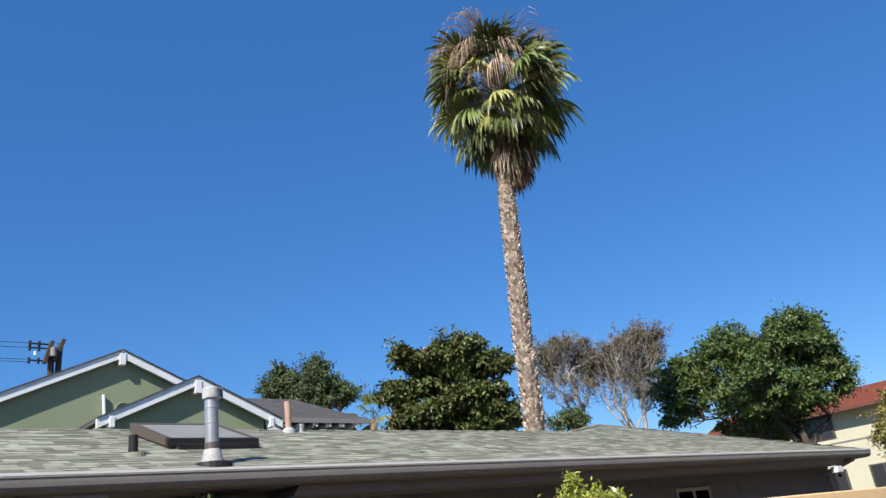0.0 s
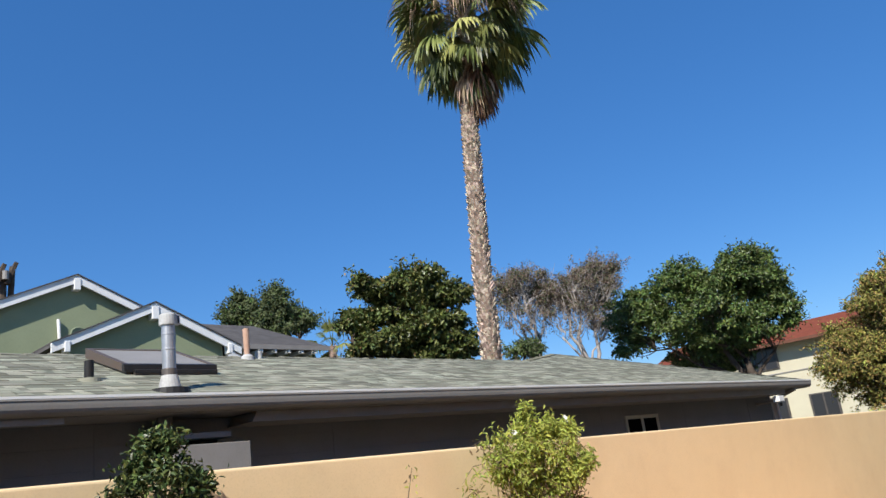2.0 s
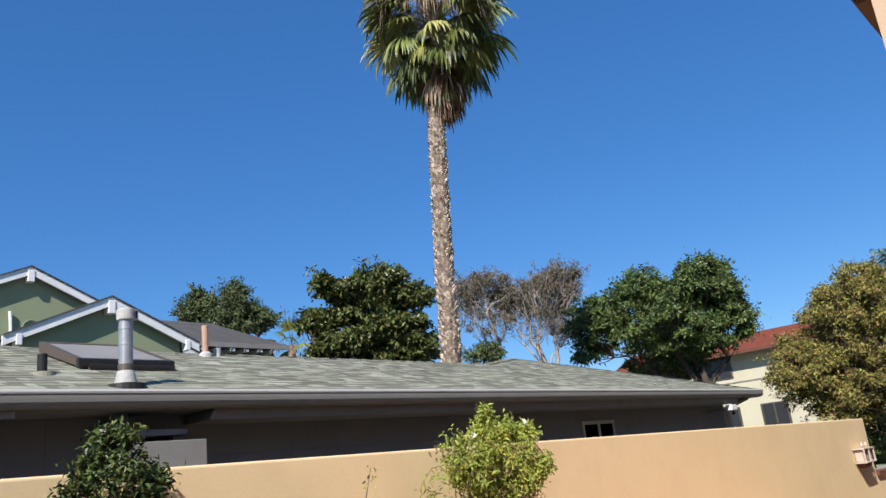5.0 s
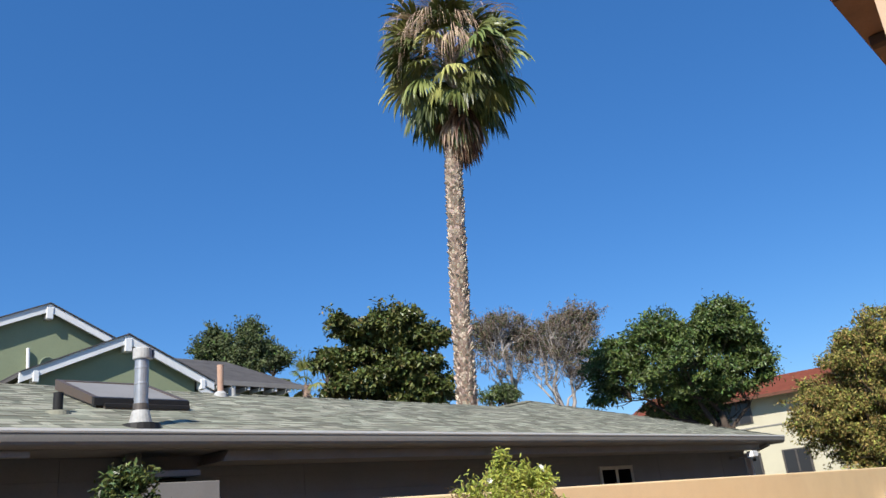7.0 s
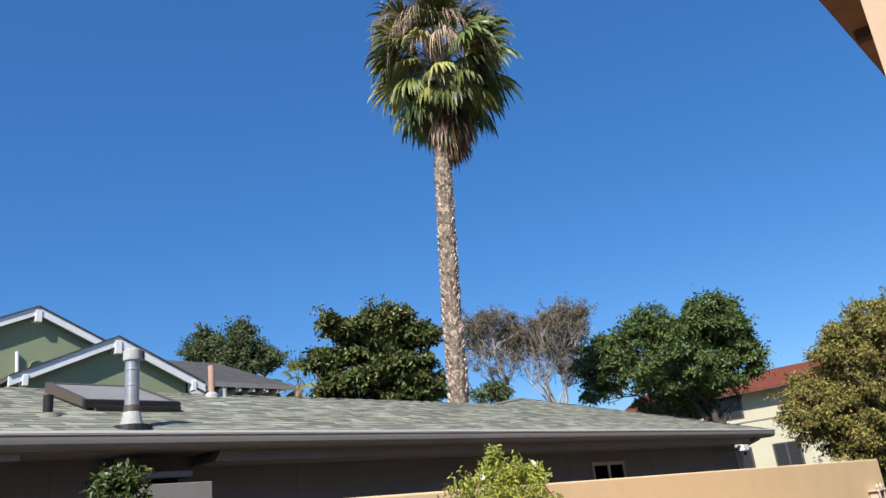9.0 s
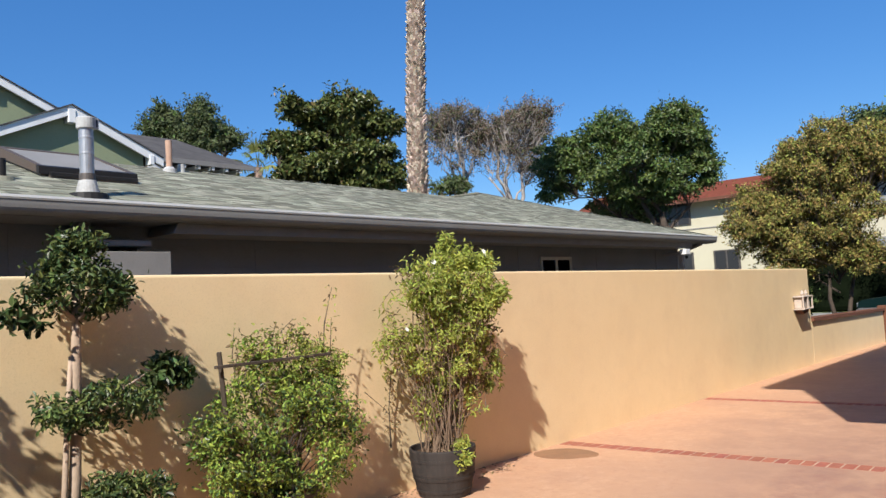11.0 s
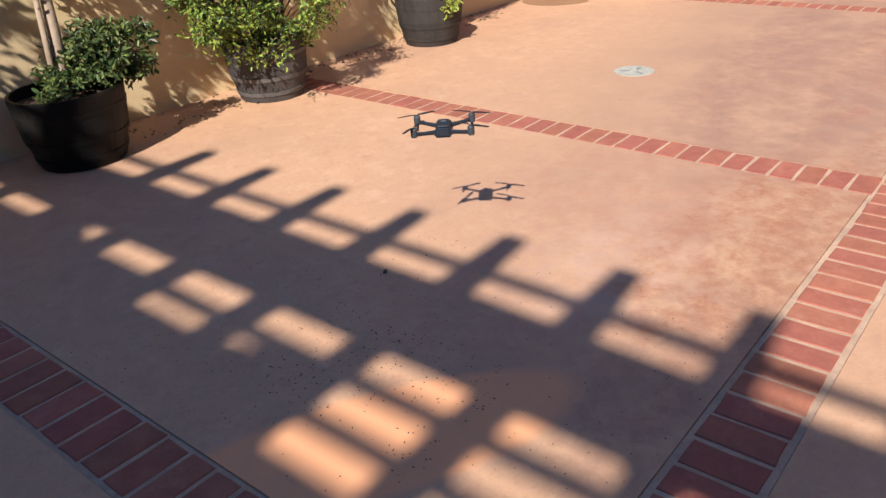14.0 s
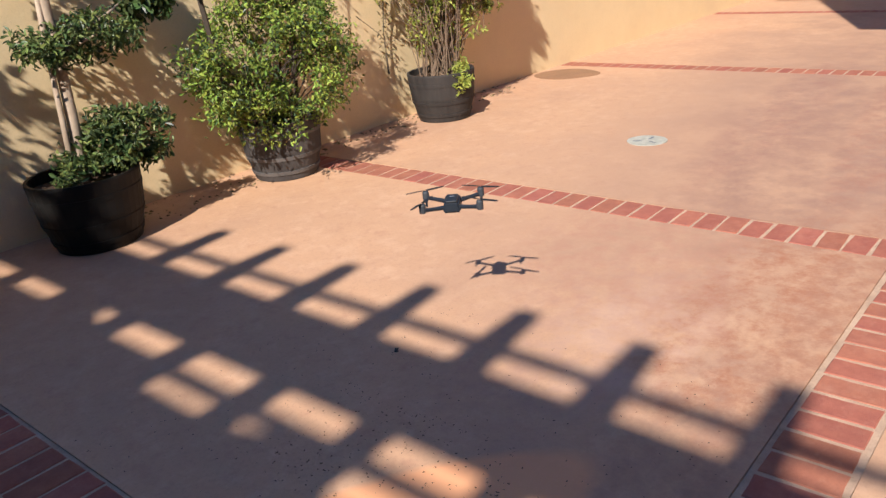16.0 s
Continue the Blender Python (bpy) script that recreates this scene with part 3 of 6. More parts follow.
prof = [(0.02, 2.484), (-0.078, 2.484), (-0.082, 2.478), (-0.082, 2.470), (-0.076, 2.464), (-0.072, 2.430), (-0.066, 2.400), (-0.054, 2.376), (-0.036, 2.360), (-0.016, 2.350), (0.02, 2.348)]
ends = [[bm.verts.new((x, EAVE_Y + y, z)) for y, z in prof] for x in (HX0, HX1)]
for i in range(len(prof)):
    j = (i + 1) % len(prof)
    bm.faces.new((ends[0][i], ends[1][i], ends[1][j], ends[0][j]))
bm.faces.new(ends[0])
bm.faces.new(ends[1][::-1])
hp("gutter", bm, M_GUTTER, label="grey painted gutter with a rolled lip")
hp("drip_edge", boxed(HX0, HX1, EAVE_Y - 0.0825, EAVE_Y + 0.02, 2.485, 2.508), M_DRIP, label="white metal drip edge")
hp("eave_beam", boxed(HX0, 2.44, 6.925, 7.0, 2.285, 2.338, 0.004), M_GUTTER)
hp("boxed_soffit", prism([(4.32, 2.338), (17.3, 2.338), (17.3, 2.235), (4.26, 2.235)], 7.0, 7.49), M_GREYTRIM)
hp("flue", tubed([(3.47, 7.25, 2.2), (3.47, 7.25, 2.345)], 0.07, 12), M_GREYTRIM, smooth=True)
# faint vertical battens where wall boards meet
for x in (0.2, 2.9, 5.6, 8.3, 11.0, 13.7, 16.4):
    hp("batten", boxed(x, x + 0.02, 7.486, 7.4915, 0, 2.34), M_GREYWALL)
for k in range(8):
    z = 0.66 + 0.21 * k
    for x0_, x1_ in ((HX0 + 0.41, 0.39), (0.395, 2.09), (2.095, 11.67), (11.675, 12.73), (12.735, 17.59)):
        if z + 0.206 > 1.3 and x0_ in (0.395, 11.675) and z < 2.1 and (z > 0.9 or x0_ > 5):
            continue
        hp("siding_board", boxed(x0_, x1_, 7.492, 7.4995, z, z + 0.2085, 0.0015), M_GREYWALL)


def window(x0, x1, z0, z1, y, trim, trim_mat, panes, wide=0.09):
    w = empty("window", (x0, y, z0))
    w.parent = house
    w.matrix_basis = HI @ w.matrix_basis
    inv = Matrix.Translation((-x0, -y, -z0))

    def add(name, bm_, mat_, label=""):
        bmesh.ops.transform(bm_, matrix=inv, verts=bm_.verts)
        return part(name, bm_, mat_, w, label)
    bm_ = bmesh.new()
    box(bm_, x0 - trim, x1 + trim, y - 0.03, y + 0.02, z1, z1 + wide, 0.004)
    box(bm_, x0 - trim, x1 + trim, y - 0.03, y + 0.02, z0 - wide, z0, 0.004)
    box(bm_, x0 - trim, x0, y - 0.028, y + 0.02, z0, z1, 0.004)
    box(bm_, x1, x1 + trim, y - 0.028, y + 0.02, z0, z1, 0.004)
    add("window_frame", bm_, trim_mat, "painted window trim")
    n = len(panes)
    for i, g in enumerate(panes):
        a, b = x0 + (x1 - x0) * i / n, x0 + (x1 - x0) * (i + 1) / n
        s = 0.035
        bm_ = bmesh.new()
        for q in ((a, b, z1 - s, z1), (a, b, z0, z0 + s), (a, a + s, z0 + s, z1 - s), (b - s, b, z0 + s, z1 - s)):
            box(bm_, q[0], q[1], y - 0.02, y + 0.0, q[2], q[3])
        add("sash", bm_, trim_mat)
        add("pane", boxed(a + s, b - s, y - 0.008, y - 0.002, z0 + s, z1 - s), g)
    return w


G_DARK = glass("dark_window_glass")
G_BLACK = glass("unlit_window_glass", (0.004, 0.004, 0.005), 0.15)
G_BLACK.node_tree.nodes["Principled BSDF"].inputs["Specular IOR Level"].default_value = 0.0
G_GREY = glass("grey_window_glass", (0.05, 0.055, 0.06), 0.12)
M_FRAME = material("cream_window_frame", (0.48, 0.47, 0.42), 0.5, None, 6, 50, 0.05)
M_LILAC = material("off_white_trim", (0.52, 0.50, 0.52), 0.6, (0.46, 0.44, 0.46), 5, 50, 0.08)
window(11.70, 12.70, 1.35, 2.03, 7.491, 0.025, M_FRAME, [G_BLACK, G_BLACK], 0.025)
window(0.6, 1.88, 1.1, 2.03, 7.491, 0.2, M_LILAC, [G_GREY], 0.14)

cooler = tagged(empty("wall_cooler", (3.95, 7.2, 1.2)), "grey metal cooler housing on the house wall", "cooler")
CI = Matrix.Translation((-3.95, -7.2, -1.2))
for nm, bb in (("housing", (3.42, 4.21, 6.98, 7.488, 1.2, 2.05)), ("lid", (3.35, 4.03, 7.02, 7.488, 2.105, 2.16)), ("lid_post", (3.45, 3.98, 7.2, 7.488, 2.053, 2.103))):
    b_ = boxed(*bb, 0.006)
    bmesh.ops.transform(b_, matrix=CI, verts=b_.verts)
    part(nm, b_, M_BLACK if nm == "lid_post" else M_GREYTRIM, cooler)

# roof furniture
skylight = tagged(empty("skylight", (3.97, 8.4, roof_z(8.4))), "bronze-framed roof skylight with a dusty pane", "skylight")
SI = Matrix.Translation((-3.97, -8.4, -roof_z(8.4)))


def sk(name, bm_, mat_, label="", root=None):
    bmesh.ops.transform(bm_, matrix=SI, verts=bm_.verts)
    return part(name, bm_, mat_, root or skylight, label)


X0, X1, Y0, Y1 = 3.44, 4.50, 8.07, 9.10


def sky_box(x0, x1, y0, y1, h0, h1):
    bm_ = bmesh.new()
    lo = [bm_.verts.new((x, y, roof_z(y) + h0)) for x, y in ((x0, y0), (x1, y0), (x1, y1), (x0, y1))]
    lift = lambda y: 0.02 + 0.035 * (y - Y0) / (Y1 - Y0)
    hi = [bm_.verts.new((x, y, roof_z(y) + h1 + lift(y))) for x, y in ((x0, y0), (x1, y0), (x1, y1), (x0, y1))]
    bm_.faces.new(lo[::-1])
    bm_.faces.new(hi)
    for i in range(4):
        bm_.faces.new((lo[i], lo[(i + 1) % 4], hi[(i + 1) % 4], hi[i]))
    return bm_


sk("curb", sky_box(X0 + 0.03, X1 - 0.03, Y0 + 0.03, Y1 - 0.03, -0.03, 0.065), M_BRONZE)
M_BRONZELIGHT = material("faded_bronze_rail", (0.10, 0.075, 0.058), 0.5, (0.095, 0.077, 0.064), 6, 60, 0.05)
for q in ((X0, X1, Y0, Y0 + 0.06), (X0, X1, Y1 - 0.06, Y1), (X0, X0 + 0.06, Y0 + 0.06, Y1 - 0.06), (X1 - 0.06, X1, Y0 + 0.06, Y1 - 0.06)):
    sk("rail", sky_box(*q, 0.035, 0.095), M_BLACK if q[3] == Y0 + 0.06 else M_BRONZELIGHT)
sk("sill", sky_box(X0 + 0.10, X1 - 0.02, Y0 - 0.035, Y0 + 0.02, -0.01, 0.02), M_BRONZE)
sk("sill_lip", sky_box(X0 + 0.10, X1 - 0.02, Y0 - 0.045, Y0 - 0.008, 0.028, 0.045), M_BLACK)
sk("pane", sky_box(X0 + 0.06, X1 - 0.06, Y0 + 0.06, Y1 - 0.06, 0.066, 0.085), M_SKYGLASS, "dusty pane")


def roof_pipe(name, label, x, y, sections, hat=None):
    ob = tagged(empty(name, (x, y, roof_z(y))), label, "vent pipe")
    for nm, prof, mat_ in sections:
        part(nm, lathe(prof, 20), mat_, ob, smooth=False)
    return ob


flue = roof_pipe("flue_pipe", "tall weathered metal flue pipe with a white skirt and cap", 3.48, 7.15, [
    ("flashing", [(0.19, -0.06), (0.18, 0.012), (0.11, 0.015), (0.105, 0.02)], M_BLACK),
    ("skirt", [(0.108, 0.015), (0.097, 0.06), (0.08, 0.13), (0.077, 0.14)], M_WHITEPIPE),
    ("collar", [(0.075, 0.14), (0.073, 0.145), (0.072, 0.20), (0.07, 0.205)], M_BRONZE),
    ("pipe", [(0.065, 0.19), (0.065, 0.38), (0.068, 0.385), (0.068, 0.40), (0.065, 0.405), (0.065, 0.53), (0.068, 0.535), (0.068, 0.55), (0.065, 0.555), (0.065, 0.64)], M_GALV),
    ("cap", [(0.066, 0.625), (0.084, 0.63), (0.086, 0.64), (0.086, 0.725), (0.080, 0.735), (0.071, 0.73), (0.071, 0.68)], M_WHITEPIPE)])
part("cap_lug", boxed(0.07, 0.105, -0.045, 0.02, 0.635, 0.735, 0.004), M_GALV, flue)
part("cap_slot", boxed(0.078, 0.092, -0.0475, -0.0453, 0.65, 0.72), M_BLACK, flue)
roof_pipe("plumbing_vent", "short black plumbing vent pipe on the roof", 2.97, 7.78, [
    ("flashing", [(0.12, -0.04), (0.11, 0.012), (0.05, 0.02)], M_SHINGLE),
    ("pipe", [(0.045, 0.0), (0.045, 0.19), (0.038, 0.192), (0.038, 0.1)], M_BLACK)])
roof_pipe("clay_vent", "clay-coloured vent pipe at the roof ridge", 5.72, 9.42, [
    ("skirt", [(0.10, -0.05), (0.085, 0.03), (0.055, 0.06)], M_WHITEPIPE),
    ("pipe", [(0.040, 0.05), (0.043, 0.34), (0.044, 0.42), (0.036, 0.422), (0.035, 0.3)], M_CLAY)])
roof_pipe("stub_vent", "small white stub pipe at the roof ridge", 5.95, 9.5, [
    ("pipe", [(0.05, -0.05), (0.05, 0.10), (0.042, 0.102), (0.04, 0.05)], M_WHITEPIPE)])

# security light and downspout at the corner of the house
lamp = tagged(empty("security_light", (16.75, 7.0, 2.12)), "small white security light under the eave", "security light")
part("box", boxed(-0.13, 0.13, -0.12, 0.02, -0.05, 0.07, 0.012), M_WHITETRIM, lamp)
part("mount", tubed([(0, 0.02, -0.02), (0.1, 0.49, -0.02)], 0.03, 8), M_GREYTRIM, lamp)
part("sensor", lathe([(0.03, 0), (0.035, -0.05), (0.01, -0.07)], 10, (0.08, -0.04, -0.071)), M_BLACK, lamp)
hp("downspout", boxed(17.61, 17.72, 7.38, 7.49, -0.4, 2.2, 0.012), M_LILAC)
hp("downspout_elbow", tubed([(17.66, 6.93, 2.33), (17.66, 7.15, 2.26), (17.66, 7.43, 2.15)], 0.05, 8), M_GREYTRIM)

# ---- the green house with two gables, and the dark-roofed house ----
green = tagged(empty("green_house", (6, 16, 0)), "sage green house with white bargeboards on two gables", "house")
GI = Matrix.Translation((-6, -16, 0))


def gp(name, bm_, mat_, parent=None, label=""):
    bmesh.ops.transform(bm_, matrix=GI, verts=bm_.verts)
    return part(name, bm_, mat_, parent or green, label)


def gable(px, pz, y, left, right, slope, back, over, tail):
    """A gable wall with a roof that stands out in front, bargeboards and lookout ends."""
    zl, zr = pz - slope * left, pz - slope * right
    gp("gable_wall", prism([(px - left + 0.35, 0), (px + right - 0.35, 0), (px + right - 0.35, zr + slope * 0.35 - 0.1), (px, pz - 0.1), (px - left + 0.35, zl + slope * 0.35 - 0.1)], y + over, y + over + 0.2), M_GREEN)
    gp("roof", prism([(px, pz), (px + right, zr), (px + right, zr - 0.06), (px, pz - 0.06), (px - left, zl - 0.06), (px - left, zl)], y, y + back), M_DARKSHINGLE)
    gp("roof_edge", prism([(px, pz + 0.03), (px + right, zr + 0.03), (px + right, zr + 0.008), (px, pz + 0.008), (px - left, zl + 0.008), (px - left, zl + 0.03)], y - 0.08, y + back), M_DARKSHINGLE)
    for s, e, z in ((-1, left, zl), (1, right, zr)):
        d = 0.17
        gp("bargeboard", prism([(px, pz + 0.005), (px + s * e, z + 0.005), (px + s * e, z - d), (px, pz - d)][::s], y - 0.05, y - 0.003), M_WHITETRIM, label="white bargeboard")
        for f in tail:
            x = px + s * f * e
            zz = pz - slope * f * e
            gp("lookout", boxed(x - 0.05, x + 0.05, y - 0.07, y + over, zz - d - 0.10, zz - 0.07, 0.01), M_WHITETRIM)
    gp("lookout", boxed(px - 0.07, px + 0.07, y - 0.07, y + over, pz - 0.33, pz - 0.07, 0.01), M_WHITETRIM)


gable(6.27, 6.62, 17.0, 5.2, 5.2, 0.44, 9.0, 0.11, (0.62,))
gable(6.82, 5.43, 14.5, 1.92, 1.85, 0.445, 4.0, 0.12, (0.86,))
gp("side_wall", boxed(5.35, 5.5, 14.88, 17.9, 0, 4.7), M_GREEN)
gp("side_wall", boxed(8.15, 8.3, 14.88, 17.9, 0, 4.7), M_GREEN)
# aerial on the gable wall
aer = tagged(empty("aerial", (6.2, 17.15, 5.1)), "small white dish aerial with its bracket on the green gable", "aerial")
part("mast", tubed([(-0.25, -0.1, 0.0), (-0.28, -0.1, 0.55)], 0.035, 8), M_WHITETRIM, aer)
part("dish", lathe([(0.02, 0), (0.2, 0.04), (0.3, 0.1), (0.28, 0.11), (0.02, 0.02)], 16), M_GREEN, aer, at=pose(0.08, -0.25, 0.05, 75, 0, 20))
part("arm", tubed([(-0.25, -0.08, -0.05), (0.1, -0.3, -0.25), (0.15, 0.0, -0.3)], 0.025, 6), M_WHITETRIM, aer)

dark = tagged(empty("dark_roofed_house", (13, 22, 0)), "low house with a dark grey hipped shingle roof", "house")
DI = Matrix.Translation((-13, -22, 0))
bm = bmesh.new()
V = lambda x, y, z: bm.verts.new((x, y, z))
a0, a1, a2, a3 = V(7.5, 20, 5.87), V(15.1, 20, 5.87), V(15.1, 26, 5.87), V(7.5, 26, 5.87)
t0, t1 = V(9.0, 23, 7.15), V(14.3, 23, 7.15)
for f in ((a0, a1, t1, t0), (a1, a2, t1), (a2, a3, t0, t1), (a3, a0, t0), (a3, a2, a1, a0)):
    bm.faces.new(f)
bmesh.ops.transform(bm, matrix=DI, verts=bm.verts)
part("roof", bm, M_DARKSHINGLE, dark)
for nm, bb, mt in (("fascia", (7.5, 15.15, 19.93, 19.99, 5.72, 5.86), M_GREYTRIM), ("wall", (8.0, 14.6, 20.6, 20.8, 0, 5.75), M_GREEN)):
    b_ = boxed(*bb)
    bmesh.ops.transform(b_, matrix=DI, verts=b_.verts)
    part(nm, b_, mt, dark)
for i in range(14):
    b_ = boxed(8.3 + i * 0.48, 8.38 + i * 0.48, 19.96, 20.6, 5.62, 5.73)
    bmesh.ops.transform(b_, matrix=DI, verts=b_.verts)
    part("rafter_tail", b_, M_WHITETRIM, dark)

# ---- utility pole ----
pole = tagged(empty("utility_pole", (10.95, 38.4, 0)), "dark wooden utility pole with crossarms, insulators and wires", "pole")
part("post", tubed([(0, 0, 0), (0, 0, 13.0)], [0.2, 0.14], 10), M_DARKBARK, pole)
part("post", tubed([(0.15, 0.1, 6), (0.4, 0.1, 13.3)], [0.16, 0.13], 10), M_DARKBARK, pole)
for x, z, tilt in ((-0.35, 12.2, 16), (0.08, 12.35, 20)):
    part("crossarm", boxed(-0.09, 0.09, -0.10, 0.10, 0, 1.15, 0.02), M_DARKBARK, pole, at=pose(x, -0.2, z, 0, tilt, 0))
for z in (13.15, 12.95, 12.35):
    part("arm", boxed(-1.0, -0.1, -0.04, 0.04, z, z + 0.06), M_BLACK, pole)
    for x in (-0.95, -0.55):
        part("insulator", tubed([(x, 0, z - 0.12), (x, 0, z + 0.16)], 0.06, 8), M_BLACK, pole)
part("insulator", tubed([(-0.7, 0, 12.62), (-0.7, 0, 12.8)], 0.07, 8), M_WHITETRIM, pole)
part("transformer", tubed([(0.0, -0.3, 12.55), (0.0, -0.3, 12.95)], 0.14, 12), M_GREYTRIM, pole)
for k, (x, z) in enumerate(((-1.0, 13.2), (-0.95, 12.98), (-1.0, 12.42), (-0.95, 12.3))):
    pts = [(x - 30 * f, -3 * f, z - 0.0 - 0.9 * f * (1 - f) * 4 * 0.5) for f in (i / 8 for i in range(9))]
    part("wire", tubed(pts, 0.012, 5), M_BLACK, pole)

# ---- the street ----
tagged(part("pavement", boxed(23.32, 26.0, -60, 90, -0.62, -0.40), M_PAVE), "pale concrete pavement along the street", "pavement", kind="structure")
tagged(part("road", boxed(26.02, 39.0, -60, 90, -0.66, -0.46), M_ASPHALT), "grey asphalt street", "road", kind="structure")
tagged(part("kerb", boxed(39.0, 40.2, -60, 90, -0.66, -0.34, 0.02), M_PAVE), "pale kerb and verge across the street", "kerb", kind="structure")

M_LAWN = material("green_lawn", (0.10, 0.16, 0.035), 0.95, (0.16, 0.17, 0.05), 1.5, 60, 0.6, spec=0.1)
tagged(part("lawn", boxed(40.22, 44.95, -60, 90, -0.66, -0.36), M_LAWN), "short green lawn in front of the apartment building", "lawn", kind="structure")

# ---- the cream apartment building across the street ----
apt = tagged(empty("apartment_building", (46, 8, -0.4)), "two-storey cream stucco apartment building with a red roof", "building")
AI = Matrix.Translation((-46, -8, 0.4))


def ap(name, bm_, mat_, label="", root=None):
    bmesh.ops.transform(bm_, matrix=AI, verts=bm_.verts)
    return part(name, bm_, mat_, root or apt, label)


ap("wall", boxed(45, 45.3, -30, 25, -0.45, 6.2), M_CREAM)
ap("end_wall", boxed(45.3, 56, 24.7, 25, -0.45, 6.2), M_CREAM)
bm = bmesh.new()
V = lambda x, y, z: bm.verts.new((x, y, z))
q = [V(44.2, -30.5, 6.21), V(44.2, 25.6, 6.21), V(47.5, 25.6, 7.5), V(47.5, -30.5, 7.5), V(47.5, -30.5, 6.21), V(47.5, 25.6, 6.21)]
for f in ((q[0], q[1], q[2], q[3]), (q[3], q[2], q[5], q[4]), (q[4], q[5], q[1], q[0]), (q[1], q[5], q[2]), (q[0], q[3], q[4])):
    bm.faces.new(f)
ap("roof", bm, M_RED, "red roof edge")
M_SOFFITDARK = material("brown_fascia", (0.16, 0.07, 0.045), 0.8, None, 5, 40, 0.1)
ap("fascia", boxed(44.1, 44.19, -30.5, 25.6, 6.06, 6.22), M_SOFFITDARK)
ap("belt", boxed(44.96, 44.998, -30, 25, 4.55, 4.61), M_GREYTRIM)
G_APT = glass("apartment_glass", (0.03, 0.03, 0.032), 0.2)
G_CURTAIN = glass("curtained_glass", (0.28, 0.29, 0.29), 0.2)
# At y 16.2 dark-coloured panes stand in for the shade of a garage recess.
for y, w in ((18.95, 1.5), (16.2, 1.4), (11.5, 2.2), (7.1, 2.6), (2.2, 2.4), (-3.0, 2.2), (-8, 2.2)):
    for z in (4.9, 1.9):
        if 15 < y < 17 and z > 3:
            continue
        wd = empty("window", (45, y, z))
        wd.parent = apt
        wd.matrix_basis = AI @ wd.matrix_basis
        part("window_frame", boxed(-0.06, -0.003, -w / 2 - 0.06, w / 2 + 0.06, -0.06, 1.31, 0.01), M_BRONZE if y > 15 else M_GREYTRIM, wd)
        for s in (-1, 1):
            part("pane", boxed(-0.075, -0.062, s * w / 4 - w / 4 + 0.05, s * w / 4 + w / 4 - 0.05, 0, 1.25), G_APT if y > 15 else G_CURTAIN, wd)
# balcony rail on the upper floor
ap("balcony", boxed(43.6, 44.99, -9.0, 4.5, 2.3, 2.55), M_CREAM)
ap("balcony_front", boxed(43.55, 43.6, -9.0, 4.5, 2.3, 3.4), M_GREYTRIM)
rng = np.random.default_rng(3)
hp_, ho_, _ = clumps(rng, (41.6, 3.5, 1.0), (0.9, 11.0, 1.5), 420, 0.45, 130, low=-1, fill=1.0)
hedge = tagged(empty("hedge", (41.6, 3.5, -0.36)), "tall dark green hedge across the street", "hedge")
# Foliage and core both take the leaf colour with the shade in it.
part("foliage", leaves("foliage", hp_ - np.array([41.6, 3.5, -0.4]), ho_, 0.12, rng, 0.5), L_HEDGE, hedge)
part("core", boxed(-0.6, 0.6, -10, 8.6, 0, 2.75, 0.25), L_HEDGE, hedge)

# ---- trees ----
tree("magnolia_tree", "dense dark magnolia tree with bronze-backed leaves", (15.0, 16.0, 0), 3.2, (14.96, 15.95, 6.60), (1.05, 1.05, 0.55), 46, 0.30, 130, 0.14,
     [(L_MAGNOLIA, 0.95), (L_MAGBROWN, 0.05)], 0.2, M_DARKBARK, 11, flat=0.55, aspect=0.5, share=0.4, fill=1.0, rise=0.9, inner=0.25, shoots=40, shoot=0.3, dome=True,
     lobes=[((15.29, 15.64, 7.04), (0.58, 0.58, 0.29), 18), ((14.09, 16.72, 6.93), (0.42, 0.42, 0.32), 12), ((15.82, 15.10, 6.36), (0.61, 0.61, 0.33), 24),
            ((14.9, 16.1, 5.95), (0.95, 0.95, 0.6), 40), ((13.96, 16.84, 5.91), (0.64, 0.64, 0.28), 24), ((15.37, 15.56, 5.55), (0.99, 0.99, 0.40), 44), ((14.93, 15.98, 5.13), (1.31, 1.31, 0.38), 50),
            ((15.80, 15.12, 4.88), (0.80, 0.80, 0.40), 28), ((14.06, 16.75, 5.20), (0.51, 0.51, 0.36), 16), ((15.5, 16.5, 4.5), (1.5, 1.5, 0.5), 46)])
tree("dry_tree", "sparse purple-brown tree with pale bare forked limbs", (27.6, 18.92, -0.4), 5.7, (27.90, 18.47, 8.50), (1.35, 1.35, 0.80), 58, 0.36, 140, 0.09,
     [(L_BROWN, 0.72), (L_GREYGREEN, 0.28)], 0.17, M_PALEBARK, 12, low=-0.9, fill=1.0, share=1.0, twigs=3, shoots=90, shoot=0.5,
     lobes=[((28.22, 17.98, 9.00), (0.95, 0.95, 0.38), 24), ((27.20, 19.49, 8.34), (0.70, 0.70, 0.65), 24), ((28.32, 17.88, 7.52), (0.65, 0.65, 1.0), 22), ((27.5, 19.05, 7.2), (1.5, 1.5, 1.0), 22)])
